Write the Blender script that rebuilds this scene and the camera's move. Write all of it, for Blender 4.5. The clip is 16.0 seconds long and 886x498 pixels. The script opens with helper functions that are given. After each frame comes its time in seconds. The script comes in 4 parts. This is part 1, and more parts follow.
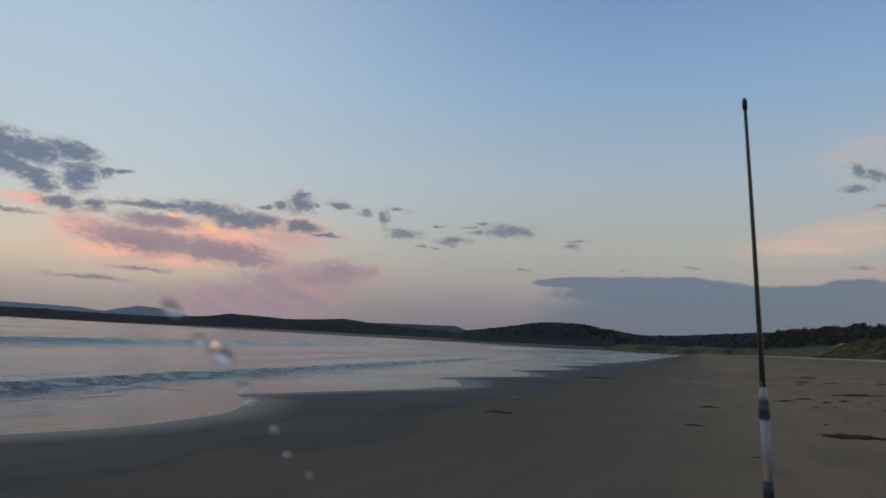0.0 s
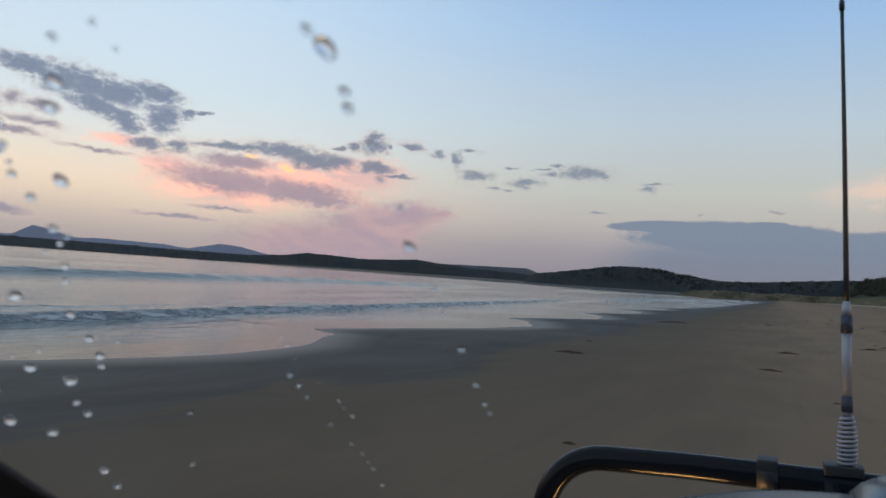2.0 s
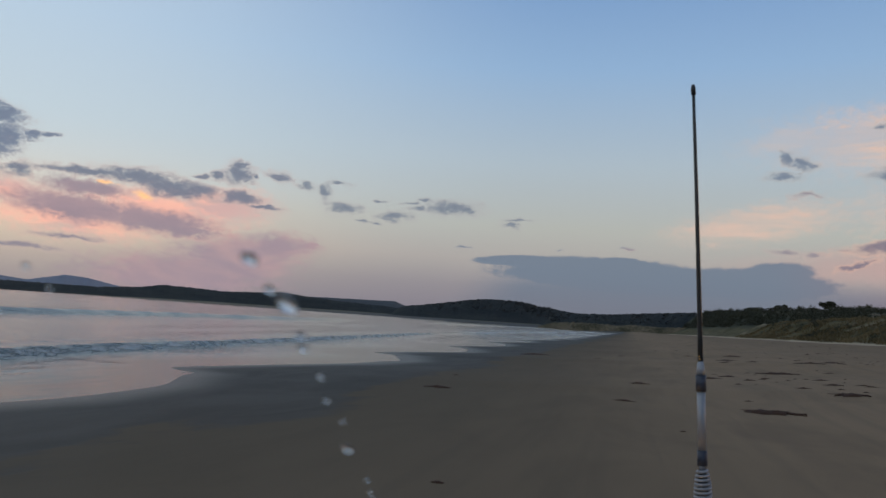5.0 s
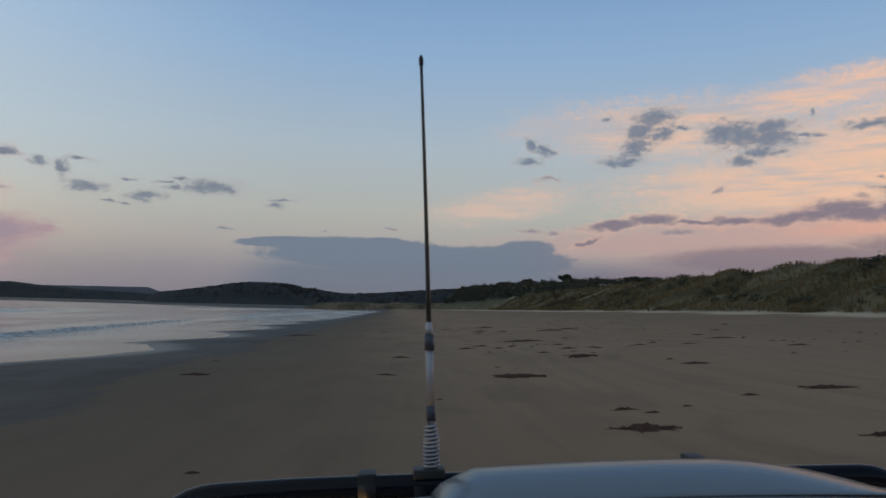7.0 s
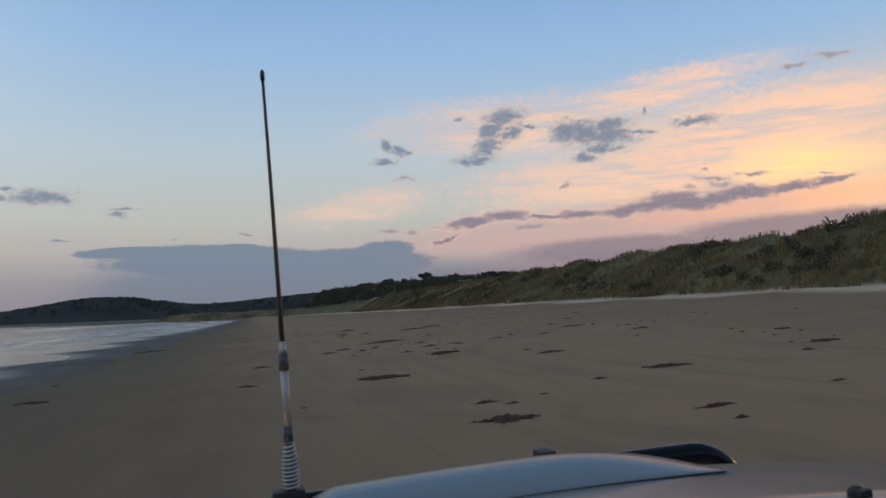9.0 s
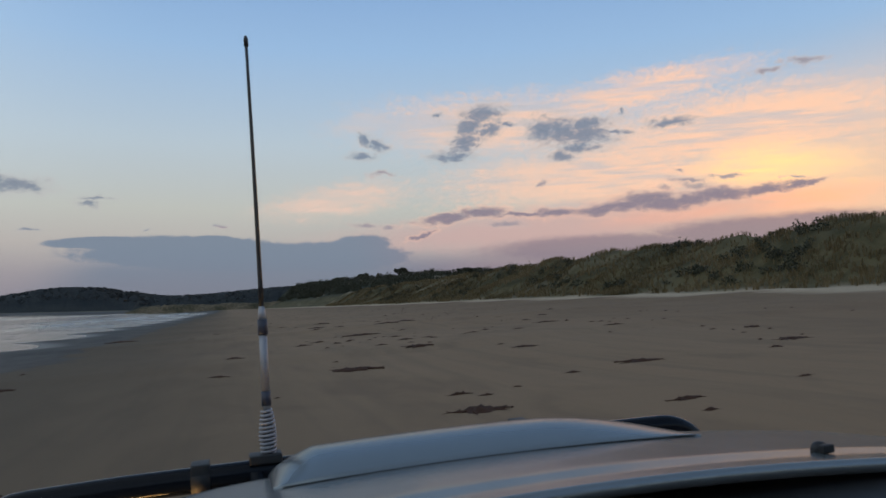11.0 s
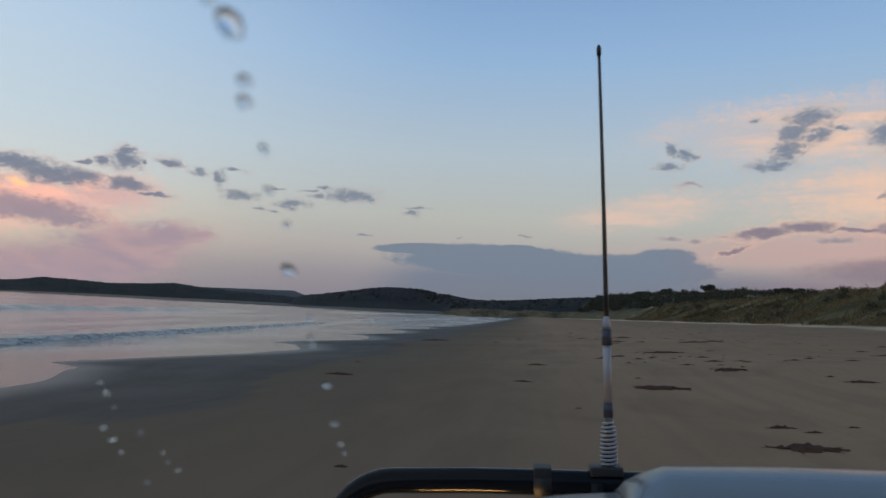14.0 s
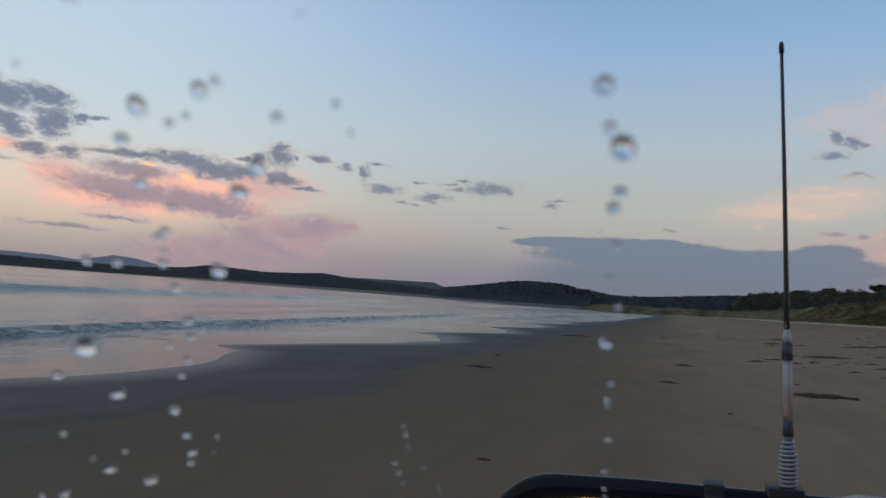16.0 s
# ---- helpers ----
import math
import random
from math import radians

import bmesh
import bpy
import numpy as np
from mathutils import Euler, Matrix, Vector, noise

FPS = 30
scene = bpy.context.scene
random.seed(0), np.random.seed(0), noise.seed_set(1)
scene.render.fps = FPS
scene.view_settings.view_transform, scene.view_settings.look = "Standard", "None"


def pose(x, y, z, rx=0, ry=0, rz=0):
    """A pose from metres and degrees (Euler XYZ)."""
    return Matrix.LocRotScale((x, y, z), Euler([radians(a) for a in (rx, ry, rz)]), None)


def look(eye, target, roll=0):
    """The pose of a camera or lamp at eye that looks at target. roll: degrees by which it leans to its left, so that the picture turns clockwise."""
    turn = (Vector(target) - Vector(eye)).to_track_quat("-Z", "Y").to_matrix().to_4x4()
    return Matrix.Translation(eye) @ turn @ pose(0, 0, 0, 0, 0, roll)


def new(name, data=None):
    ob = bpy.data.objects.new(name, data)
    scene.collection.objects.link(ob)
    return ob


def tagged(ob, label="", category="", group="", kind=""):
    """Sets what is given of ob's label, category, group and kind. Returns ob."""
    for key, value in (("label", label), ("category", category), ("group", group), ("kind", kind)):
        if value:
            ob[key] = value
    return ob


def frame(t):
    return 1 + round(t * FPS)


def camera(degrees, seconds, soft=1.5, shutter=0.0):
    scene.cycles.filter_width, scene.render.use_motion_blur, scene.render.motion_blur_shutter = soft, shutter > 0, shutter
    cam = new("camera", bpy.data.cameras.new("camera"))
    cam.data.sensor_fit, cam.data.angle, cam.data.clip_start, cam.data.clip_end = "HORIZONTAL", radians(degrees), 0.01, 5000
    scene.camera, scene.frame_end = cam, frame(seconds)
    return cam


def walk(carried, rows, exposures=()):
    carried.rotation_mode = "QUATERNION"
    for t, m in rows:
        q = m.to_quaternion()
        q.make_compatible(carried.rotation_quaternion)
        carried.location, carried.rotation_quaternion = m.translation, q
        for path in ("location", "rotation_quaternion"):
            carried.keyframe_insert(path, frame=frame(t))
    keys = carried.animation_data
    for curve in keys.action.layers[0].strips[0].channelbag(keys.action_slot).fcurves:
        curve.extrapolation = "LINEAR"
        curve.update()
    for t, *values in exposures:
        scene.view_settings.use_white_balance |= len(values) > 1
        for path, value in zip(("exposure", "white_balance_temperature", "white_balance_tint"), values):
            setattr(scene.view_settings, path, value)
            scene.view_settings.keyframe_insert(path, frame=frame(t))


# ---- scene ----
LENS = 63.11
PATH = [
    # seconds, x, y, z, rx, ry, rz
    (0.0, 0.003, 0.015, 1.735, 97.160, -3.138, 19.314),
    (0.5, -0.003, 0.002, 1.716, 95.257, -3.460, 21.981),
    (1.0, 0.002, -0.001, 1.676, 92.700, -3.851, 24.331),
    (1.5, -0.015, 0.005, 1.649, 90.993, -4.049, 25.620),
    (2.0, 0.007, 0.006, 1.659, 92.192, -4.190, 24.967),
    (2.5, 0.006, 0.009, 1.671, 93.893, -3.876, 23.329),
    (3.0, -0.015, 0.033, 1.602, 94.223, -4.405, 21.326),
    (3.5, -0.039, -0.029, 1.739, 94.232, -4.758, 18.361),
    (4.0, -0.032, -0.020, 1.719, 94.739, -4.358, 16.336),
    (6.3, 0.013, -0.006, 1.737, 96.315, -3.108, 5.096),
    (6.5, 0.042, -0.000, 1.703, 95.994, -2.587, 1.210),
    (7.0, 0.053, 0.018, 1.698, 94.898, -1.615, -3.873),
    (7.5, 0.080, 0.038, 1.656, 94.037, 0.062, -8.307),
    (8.0, 0.103, 0.033, 1.620, 93.459, 0.901, -12.639),
    (8.5, 0.090, 0.023, 1.757, 94.221, 1.780, -14.076),
    (9.0, 0.071, -0.001, 1.729, 94.932, 1.892, -14.720),
    (9.2, 0.076, 0.011, 1.708, 95.109, 1.803, -15.359),
    (11.3, 0.054, -0.014, 1.662, 94.391, 0.984, -16.696),
    (11.5, 0.051, 0.004, 1.668, 94.228, 0.922, -14.668),
    (12.0, 0.012, -0.015, 1.684, 95.040, 0.334, -9.323),
    (12.5, -0.010, -0.007, 1.712, 95.456, -0.622, -3.536),
    (13.0, -0.016, -0.014, 1.686, 95.736, -1.521, 0.477),
    (13.5, -0.029, -0.004, 1.665, 95.455, -2.168, 3.436),
    (14.0, -0.048, 0.023, 1.658, 95.060, -2.939, 6.632),
    (14.5, -0.085, 0.007, 1.660, 94.364, -3.376, 9.740),
    (15.0, -0.085, -0.015, 1.742, 95.959, -4.286, 12.463),
    (15.5, -0.121, -0.027, 1.714, 94.554, -4.718, 15.179),
    (16.0, -0.110, -0.009, 1.683, 93.843, -4.337, 17.547),
]
cam = camera(LENS, 16.0, soft=1.5, shutter=0.3)
cam.data.dof.use_dof, cam.data.dof.focus_distance, cam.data.dof.aperture_fstop = True, 25.0, 10.0
walk(cam, [(r[0], pose(*r[1:])) for r in PATH],
     [(0.0, -0.31), (0.5, -0.35), (1.0, -0.16), (1.5, 0.06), (2.0, 0.12), (2.5, -0.02), (3.0, -0.09), (4.0, -0.11), (6.5, -0.20), (7.0, -0.21), (7.5, -0.20), (8.0, -0.08),
      (9.0, 0.04), (11.5, 0.04), (12.5, 0.0), (13.5, -0.05), (14.5, -0.10), (15.0, -0.12), (16.0, -0.10)])

# ---------------------------------------------------------------- sky
# clouds as ellipses on the sky: azimuth (right of ahead), elevation, half length, half height, tilt, in degrees
DARK_WEST = [
    (-55.88, 12.3, 2.18, 0.61, -5.5), (-52.76, 11.65, 3.18, 1.05, -6.5), (-50.39, 11.35, 2.8, 0.91, -1.5), (-47.84, 11.83, 1.88, 0.6, -7.0),
    (-49.56, 9.54, 1.21, 0.71, -29.5), (-51.56, 10.36, 2.22, 0.7, -12.7), (-47.11, 10.11, 1.23, 1.03, 8.0), (-45.35, 10.58, 0.66, 0.3, 17.8),
    (-44.36, 10.8, 0.5, 0.14, 12.6),
]
WISP_WEST = [
    (-55.96, 8.66, 1.32, 0.26, -4.2), (-56.58, 7.84, 1.7, 0.21, -2.3), (-54.79, 8.46, 1.05, 0.21, 0.1), (-55.0, 9.78, 0.97, 0.36, -7.0),
    (-51.33, 7.23, 1.87, 0.14, -3.2), (-56.76, 2.46, 1.58, 0.31, -5.5), (-45.74, 3.03, 2.71, 0.17, 0.0), (-42.24, 3.91, 1.97, 0.14, 0.1),
    (-56.62, 9.95, 0.68, 0.4, 10.3),
]
CUMULUS = [
    (-41.76, 8.75, 3.13, 0.28, 3.3), (-38.18, 8.77, 2.77, 0.55, -0.3), (-35.66, 8.32, 2.9, 0.7, -4.7), (-34.03, 8.35, 1.55, 0.53, -2.8),
    (-31.17, 8.16, 1.32, 0.5, -1.2), (-28.95, 7.59, 1.09, 0.21, -1.6), (-31.21, 9.93, 0.9, 0.76, 4.8), (-30.99, 10.62, 0.54, 0.35, 4.8),
    (-32.64, 9.71, 0.45, 0.35, 5.1), (-33.91, 9.51, 0.66, 0.15, 5.3), (-30.02, 9.82, 0.27, 0.18, 4.7), (-27.91, 9.99, 1.0, 0.35, -13.3),
    (-47.9, 8.04, 1.15, 0.42, -5.3), (-45.79, 8.12, 0.82, 0.44, 15.3),
]
CUMULUS_MID = [
    (-26.06, 9.59, 0.42, 0.27, 4.0), (-24.62, 9.33, 0.36, 0.53, -6.0), (-23.45, 10.0, 0.79, 0.12, -1.4), (-23.01, 8.1, 1.09, 0.39, 0.6),
    (-19.96, 8.96, 0.6, 0.12, 3.1), (-19.04, 7.82, 1.19, 0.3, 3.0), (-21.44, 7.3, 0.6, 0.12, -4.5), (-20.37, 7.12, 0.48, 0.09, 3.3),
    (-14.55, 8.83, 1.85, 0.49, 0.2), (-17.13, 8.54, 0.65, 0.21, 2.7), (-17.81, 8.98, 0.59, 0.12, 5.7), (-16.65, 9.33, 0.53, 0.12, -0.5),
    (-13.1, 8.74, 0.63, 0.26, -1.9), (-9.08, 8.1, 1.16, 0.11, 3.8), (-9.56, 7.72, 0.61, 0.2, 1.9), (-13.19, 5.73, 0.63, 0.09, 2.8),
    (-5.68, 6.06, 0.37, 0.08, 2.1), (-0.42, 6.41, 0.69, 0.11, 1.4),
]
CUMULUS_EAST = [
    (20.14, 15.05, 1.44, 0.63, 6.6), (19.12, 14.03, 1.24, 0.71, 26.7), (18.64, 12.88, 1.18, 0.72, 37.1), (17.71, 11.82, 1.33, 0.38, 3.8),
    (20.83, 13.8, 0.94, 0.41, 26.5), (16.62, 15.08, 0.4, 0.2, -1.9), (25.07, 13.56, 1.11, 0.91, -3.9), (26.38, 13.47, 1.73, 0.85, -4.2),
    (28.4, 13.89, 1.74, 0.43, 5.1), (28.23, 13.11, 1.98, 0.62, -4.6), (30.49, 13.18, 0.99, 0.17, -2.1), (26.32, 11.5, 0.72, 0.32, -0.7),
    (27.77, 12.09, 1.36, 0.29, 0.8), (34.84, 13.52, 1.61, 0.22, -0.2), (31.15, 14.59, 0.22, 0.17, -5.6), (22.34, 14.19, 0.45, 0.14, -3.2),
    (10.59, 13.21, 0.42, 0.33, -29.6), (11.65, 12.76, 0.73, 0.27, -15.2), (10.42, 11.85, 0.92, 0.27, 2.4),
]
SCRAP_EAST = [
    (12.07, 10.53, 0.85, 0.15, 2.1), (10.68, 6.47, 0.97, 0.15, -4.7), (-0.22, 6.36, 0.4, 0.09, 0.5), (12.62, 6.26, 0.61, 0.18, -0.9),
    (44.19, 16.85, 1.12, 0.17, -6.5), (41.74, 16.44, 0.81, 0.15, 3.2), (14.42, 6.74, 0.61, 0.12, -1.1), (21.78, 6.4, 1.24, 0.21, -2.0),
    (24.81, 9.52, 0.52, 0.12, 27.4), (35.85, 9.2, 1.03, 0.17, -4.9), (36.35, 8.69, 1.02, 0.25, -10.1), (38.51, 9.27, 1.03, 0.13, -2.2),
    (35.1, 9.88, 0.37, 0.11, -5.0), (34.0, 8.8, 0.42, 0.11, -4.4), (43.36, 8.83, 0.67, 0.1, -2.8),
]
STREAK = [
    (17.0, 6.99, 2.17, 0.39, 8.4), (15.16, 5.61, 1.15, 0.21, 18.7), (19.87, 7.42, 1.85, 0.39, 0.1), (23.13, 7.18, 2.04, 0.18, -0.3),
    (25.9, 7.15, 1.77, 0.35, -0.7), (29.32, 7.31, 2.2, 0.43, 6.1), (32.63, 7.91, 2.25, 0.65, 2.4), (34.09, 7.47, 2.08, 0.62, 0.3),
    (37.84, 7.91, 2.68, 0.49, 0.6), (41.01, 8.1, 2.19, 0.37, 2.4), (43.45, 8.33, 1.66, 0.26, 5.5), (31.26, 7.43, 1.62, 0.51, 4.8),
    (35.79, 7.69, 1.53, 0.5, -1.1),
]
BANK = [
    (-8.79, 5.01, 3.63, 0.42, 3.0), (-2.79, 4.73, 7.25, 0.87, 0.1), (0.64, 4.01, 11.33, 1.24, -0.5), (10.02, 4.79, 2.58, 0.9, 5.2),
    (7.74, 3.97, 6.65, 1.2, -0.8), (-1.37, 5.3, 2.02, 0.35, 3.4),
]
LOW_EAST = [
    (40.88, 5.1, 7.22, 0.96, 0.5), (44.75, 5.19, 5.33, 0.97, -1.0), (29.22, 4.36, 7.96, 0.87, 0.6),
]
CIRRUS = [
    (38.52, 12.33, 9.47, 2.53, 0.9), (29.4, 9.83, 10.93, 2.29, 1.4), (42.19, 13.41, 6.86, 1.8, 2.0), (21.98, 14.03, 9.76, 2.01, -0.4),
    (31.84, 16.06, 7.22, 1.1, 6.9), (8.7, 8.47, 4.87, 1.13, 9.2), (10.6, 14.38, 2.76, 0.76, 6.9),
]
GLOW = [
    (42.02, 9.6, 3.37, 1.09, -3.2), (43.29, 7.33, 3.48, 0.88, 1.4), (35.75, 6.72, 3.99, 0.44, 4.6),
]
PINK = [
    (-46.27, 6.71, 2.01, 0.79, -6.0), (-42.37, 5.66, 4.83, 1.44, -2.6), (-37.0, 6.54, 5.63, 1.41, 1.0), (-32.6, 7.23, 3.61, 1.18, 4.7),
    (-50.02, 8.17, 1.52, 0.38, -0.7),
]
PINK_CORE = [
    (-41.67, 7.58, 2.6, 0.52, -2.1), (-41.84, 6.06, 4.27, 0.92, -3.6), (-37.23, 5.78, 4.42, 0.82, -2.0), (-34.55, 5.28, 2.08, 0.47, 0.8),
]
MAUVE = [
    (-28.33, 4.42, 3.03, 1.14, 7.1), (-30.83, 3.48, 4.53, 1.8, 4.2), (-25.48, 4.87, 1.09, 0.3, -1.0), (-34.6, 1.99, 6.58, 1.49, 2.3),
]
GOLD = [
    (-37.8, 7.49, 0.7, 0.23, -2.4), (-40.29, 8.02, 0.57, 0.14, -2.0),
]


class Nodes:
    """Short hand for node trees."""

    def __init__(self, tree):
        self.t = tree

    def put(self, socket, v):
        if hasattr(v, "is_output"):
            self.t.links.new(v, socket)
        elif v is not None:
            socket.default_value = v

    def math(self, op, a, b=None, c=None, clamp=False):
        n = self.t.nodes.new("ShaderNodeMath")
        n.operation, n.use_clamp = op, clamp
        for s, v in zip(n.inputs, (a, b, c)):
            self.put(s, v)
        return n.outputs[0]

    def vec(self, op, a, b=None, c=None):
        n = self.t.nodes.new("ShaderNodeVectorMath")
        n.operation = op
        for s, v in zip(n.inputs, (a, b, c)):
            self.put(s, v)
        return n.outputs["Value"] if op in ("LENGTH", "DOT_PRODUCT") else n.outputs[0]

    def step(self, x, lo, hi, a=0.0, b=1.0):
        n = self.t.nodes.new("ShaderNodeMapRange")
        n.interpolation_type = "SMOOTHSTEP"
        for s, v in zip(n.inputs, (x, lo, hi, a, b)):
            self.put(s, v)
        return n.outputs[0]

    def mix(self, f, a, b):
        n = self.t.nodes.new("ShaderNodeMix")
        n.data_type = "RGBA"
        self.put(n.inputs[0], f)
        self.put(n.inputs[6], a if hasattr(a, "is_output") else (*a, 1))
        self.put(n.inputs[7], b if hasattr(b, "is_output") else (*b, 1))
        return n.outputs[2]

    def noise(self, v, scale, detail=3.0, rough=0.5, distort=0.0):
        n = self.t.nodes.new("ShaderNodeTexNoise")
        self.put(n.inputs["Vector"], v)
        n.inputs["Scale"].default_value, n.inputs["Detail"].default_value = scale, detail
        n.inputs["Roughness"].default_value, n.inputs["Distortion"].default_value = rough, distort
        return n.outputs[0]

    def mapping(self, v, loc=(0, 0, 0), rot=0.0, scale=(1, 1, 1), kind="POINT"):
        n = self.t.nodes.new("ShaderNodeMapping")
        n.vector_type = kind
        self.put(n.inputs["Vector"], v)
        n.inputs["Location"].default_value = loc
        n.inputs["Rotation"].default_value = (0, 0, rot)
        n.inputs["Scale"].default_value = scale
        return n.outputs[0]

    def ramp(self, x, stops):
        n = self.t.nodes.new("ShaderNodeValToRGB")
        self.put(n.inputs[0], x)
        cr = n.color_ramp
        cr.elements[0].position, cr.elements[0].color = stops[0][0], (*stops[0][1], 1)
        cr.elements[1].position, cr.elements[1].color = stops[-1][0], (*stops[-1][1], 1)
        for p, c in stops[1:-1]:
            cr.elements.new(p).color = (*c, 1)
        return n.outputs[0]

    def xyz(self, v):
        n = self.t.nodes.new("ShaderNodeSeparateXYZ")
        self.put(n.inputs[0], v)
        return n.outputs

    def join(self, x, y, z=0.0):
        n = self.t.nodes.new("ShaderNodeCombineXYZ")
        for s, v in zip(n.inputs, (x, y, z)):
            self.put(s, v)
        return n.outputs[0]

    def bump(self, h, strength, distance, normal=None):
        n = self.t.nodes.new("ShaderNodeBump")
        n.inputs["Strength"].default_value, n.inputs["Distance"].default_value = strength, distance
        self.put(n.inputs["Height"], h)
        if normal is not None:
            self.put(n.inputs["Normal"], normal)
        return n.outputs[0]


def build_sky():
    w = bpy.data.worlds.new("dusk_sky")
    scene.world = w
    w.use_nodes = True
    w.node_tree.nodes.clear()
    n = Nodes(w.node_tree)
    out = w.node_tree.nodes.new("ShaderNodeOutputWorld")
    bg = w.node_tree.nodes.new("ShaderNodeBackground")
    tc = w.node_tree.nodes.new("ShaderNodeTexCoord")
    d = n.vec("NORMALIZE", tc.outputs["Generated"])
    x, y, z = n.xyz(d)
    az = n.math("DEGREES", n.math("ARCTAN2", x, y))
    el = n.math("DEGREES", n.math("ARCSINE", z))
    p = n.join(az, el)
    stretched = n.mapping(p, scale=(0.7, 1.15, 1))
    fine = n.noise(stretched, 2.1, 7, 0.66, 0.4)
    patchy = n.noise(n.mapping(p, rot=radians(4), scale=(0.14, 0.5, 1)), 1.0, 5, 0.6, 0.5)
    coarse = n.noise(stretched, 0.45, 3, 0.5)
    wob = n.math("ADD", n.math("MULTIPLY", n.math("SUBTRACT", fine, 0.5), 6.0), n.math("MULTIPLY", n.math("SUBTRACT", coarse, 0.5), 1.2))
    streaks = n.noise(n.mapping(p, rot=radians(-8), scale=(0.055, 0.55, 1)), 1.0, 5, 0.55, 0.5)
    streaks_fine = n.noise(n.mapping(p, rot=radians(-12), scale=(0.13, 1.3, 1)), 1.3, 4, 0.55, 0.4)

    # the air's drift pulls the clouds out of shape
    drift = w.node_tree.nodes.new("ShaderNodeTexNoise")
    n.put(drift.inputs["Vector"], n.mapping(p, scale=(0.8, 1.3, 1)))
    drift.inputs["Scale"].default_value, drift.inputs["Detail"].default_value, drift.inputs["Roughness"].default_value = 0.9, 4.0, 0.6
    pulled = n.vec("MULTIPLY_ADD", n.vec("SUBTRACT", drift.outputs["Color"], (0.5, 0.5, 0.5)), (2.0, 1.0, 0.0), p)
    chain = []

    calm = n.math("ADD", n.math("MULTIPLY", n.math("SUBTRACT", fine, 0.5), 3.4), n.math("MULTIPLY", n.math("SUBTRACT", coarse, 0.5), 0.8))

    def clouds(rows, soft, amount=1.0, base=pulled, grow=1.0, rag=wob):
        near = None
        for a, e, ra, re, tilt in rows:
            # each ellipse waits for the one before it, which keeps the shader's stack small
            at = base if not chain else n.vec("MULTIPLY_ADD", chain[-1], (1e-6, 1e-6, 1e-6), base)
            q = n.vec("LENGTH", n.mapping(at, (a, e, 0), radians(tilt), (ra * grow, re * grow, 1), "TEXTURE"))
            near = q if near is None else n.math("MINIMUM", near, q)
            chain.append(near)
        return n.step(n.math("ADD", near, n.math("MULTIPLY", rag, amount)), 1.0 + soft, 1.0 - soft)

    # clear air: grey rose at the horizon, pale above it, blue overhead
    e01 = n.math("DIVIDE", el, 90.0, clamp=True)
    clear = n.ramp(e01, [(0.0, (0.25, 0.225, 0.28)), (0.03, (0.335, 0.305, 0.335)), (0.055, (0.475, 0.435, 0.42)), (0.085, (0.515, 0.52, 0.49)),
                         (0.14, (0.475, 0.56, 0.64)), (0.22, (0.325, 0.492, 0.735)), (0.30, (0.218, 0.37, 0.655)), (0.5, (0.17, 0.26, 0.42)), (1.0, (0.14, 0.19, 0.28))])
    warm = n.math("MULTIPLY", n.step(az, -14.0, -50.0), n.math("MULTIPLY", n.step(el, 13.0, 5.0), n.step(el, 0.5, 6.0, 0.25, 1.0)))
    sky = n.mix(n.math("MULTIPLY", warm, 0.72), clear, (0.98, 0.76, 0.56))
    # afterglow of the sun that has just gone down behind the dunes
    glow = n.vec("LENGTH", n.mapping(p, (55, 7.0, 0), 0.08, (27, 9.0, 1), "TEXTURE"))
    sky = n.mix(n.step(glow, 1.5, 0.1, 0.0, 0.8), sky, (1.0, 0.62, 0.40))
    sunset = n.vec("LENGTH", n.mapping(p, (76, 8.0, 0), 0.04, (17, 4.0, 1), "TEXTURE"))
    # high thin cloud in long strokes
    strokes = n.step(n.math("ADD", n.math("MULTIPLY", streaks, 0.75), n.math("MULTIPLY", streaks_fine, 0.40)), 0.40, 0.66, 0.25, 1.0)
    cir = n.math("MULTIPLY", clouds(CIRRUS, 0.7, 0.26), strokes)
    cirrus_col = n.mix(n.step(az, 5.0, 42.0), (0.80, 0.58, 0.49), (1.06, 0.64, 0.44))
    sky = n.mix(n.math("MULTIPLY", cir, 0.92), sky, cirrus_col)
    gaps = n.math("MULTIPLY", clouds(CIRRUS[:4], 0.5, 0.12, p), n.step(n.math("ADD", n.math("MULTIPLY", streaks, 0.5), n.math("MULTIPLY", streaks_fine, 0.5)), 0.54, 0.42))
    sky = n.mix(n.math("MULTIPLY", gaps, 0.5), sky, (0.60, 0.53, 0.54))
    sky = n.mix(n.math("MULTIPLY", clouds(GLOW, 0.85, 0.12, p, 1.25), n.step(streaks_fine, 0.25, 0.7, 0.55, 1.0)), sky, n.mix(n.step(el, 7.5, 9.0), (1.30, 0.60, 0.32), (1.45, 0.84, 0.36)))
    sky = n.mix(n.step(sunset, 1.2, 0.1), sky, (4.5, 2.4, 0.75))
    # pink haze under the lit cloud
    blush = n.vec("LENGTH", n.mapping(pulled, (26, 6.1, 0), 0.06, (18, 1.7, 1), "TEXTURE"))
    sky = n.mix(n.step(blush, 1.35, 0.35, 0.0, 0.7), sky, (0.62, 0.39, 0.375))
    # the air is paler over the open sea
    sky = n.mix(n.math("MULTIPLY", n.step(az, -4.0, -50.0, 0.0, 0.48), n.step(el, 4.0, 11.0)), sky, (0.80, 0.91, 0.99))
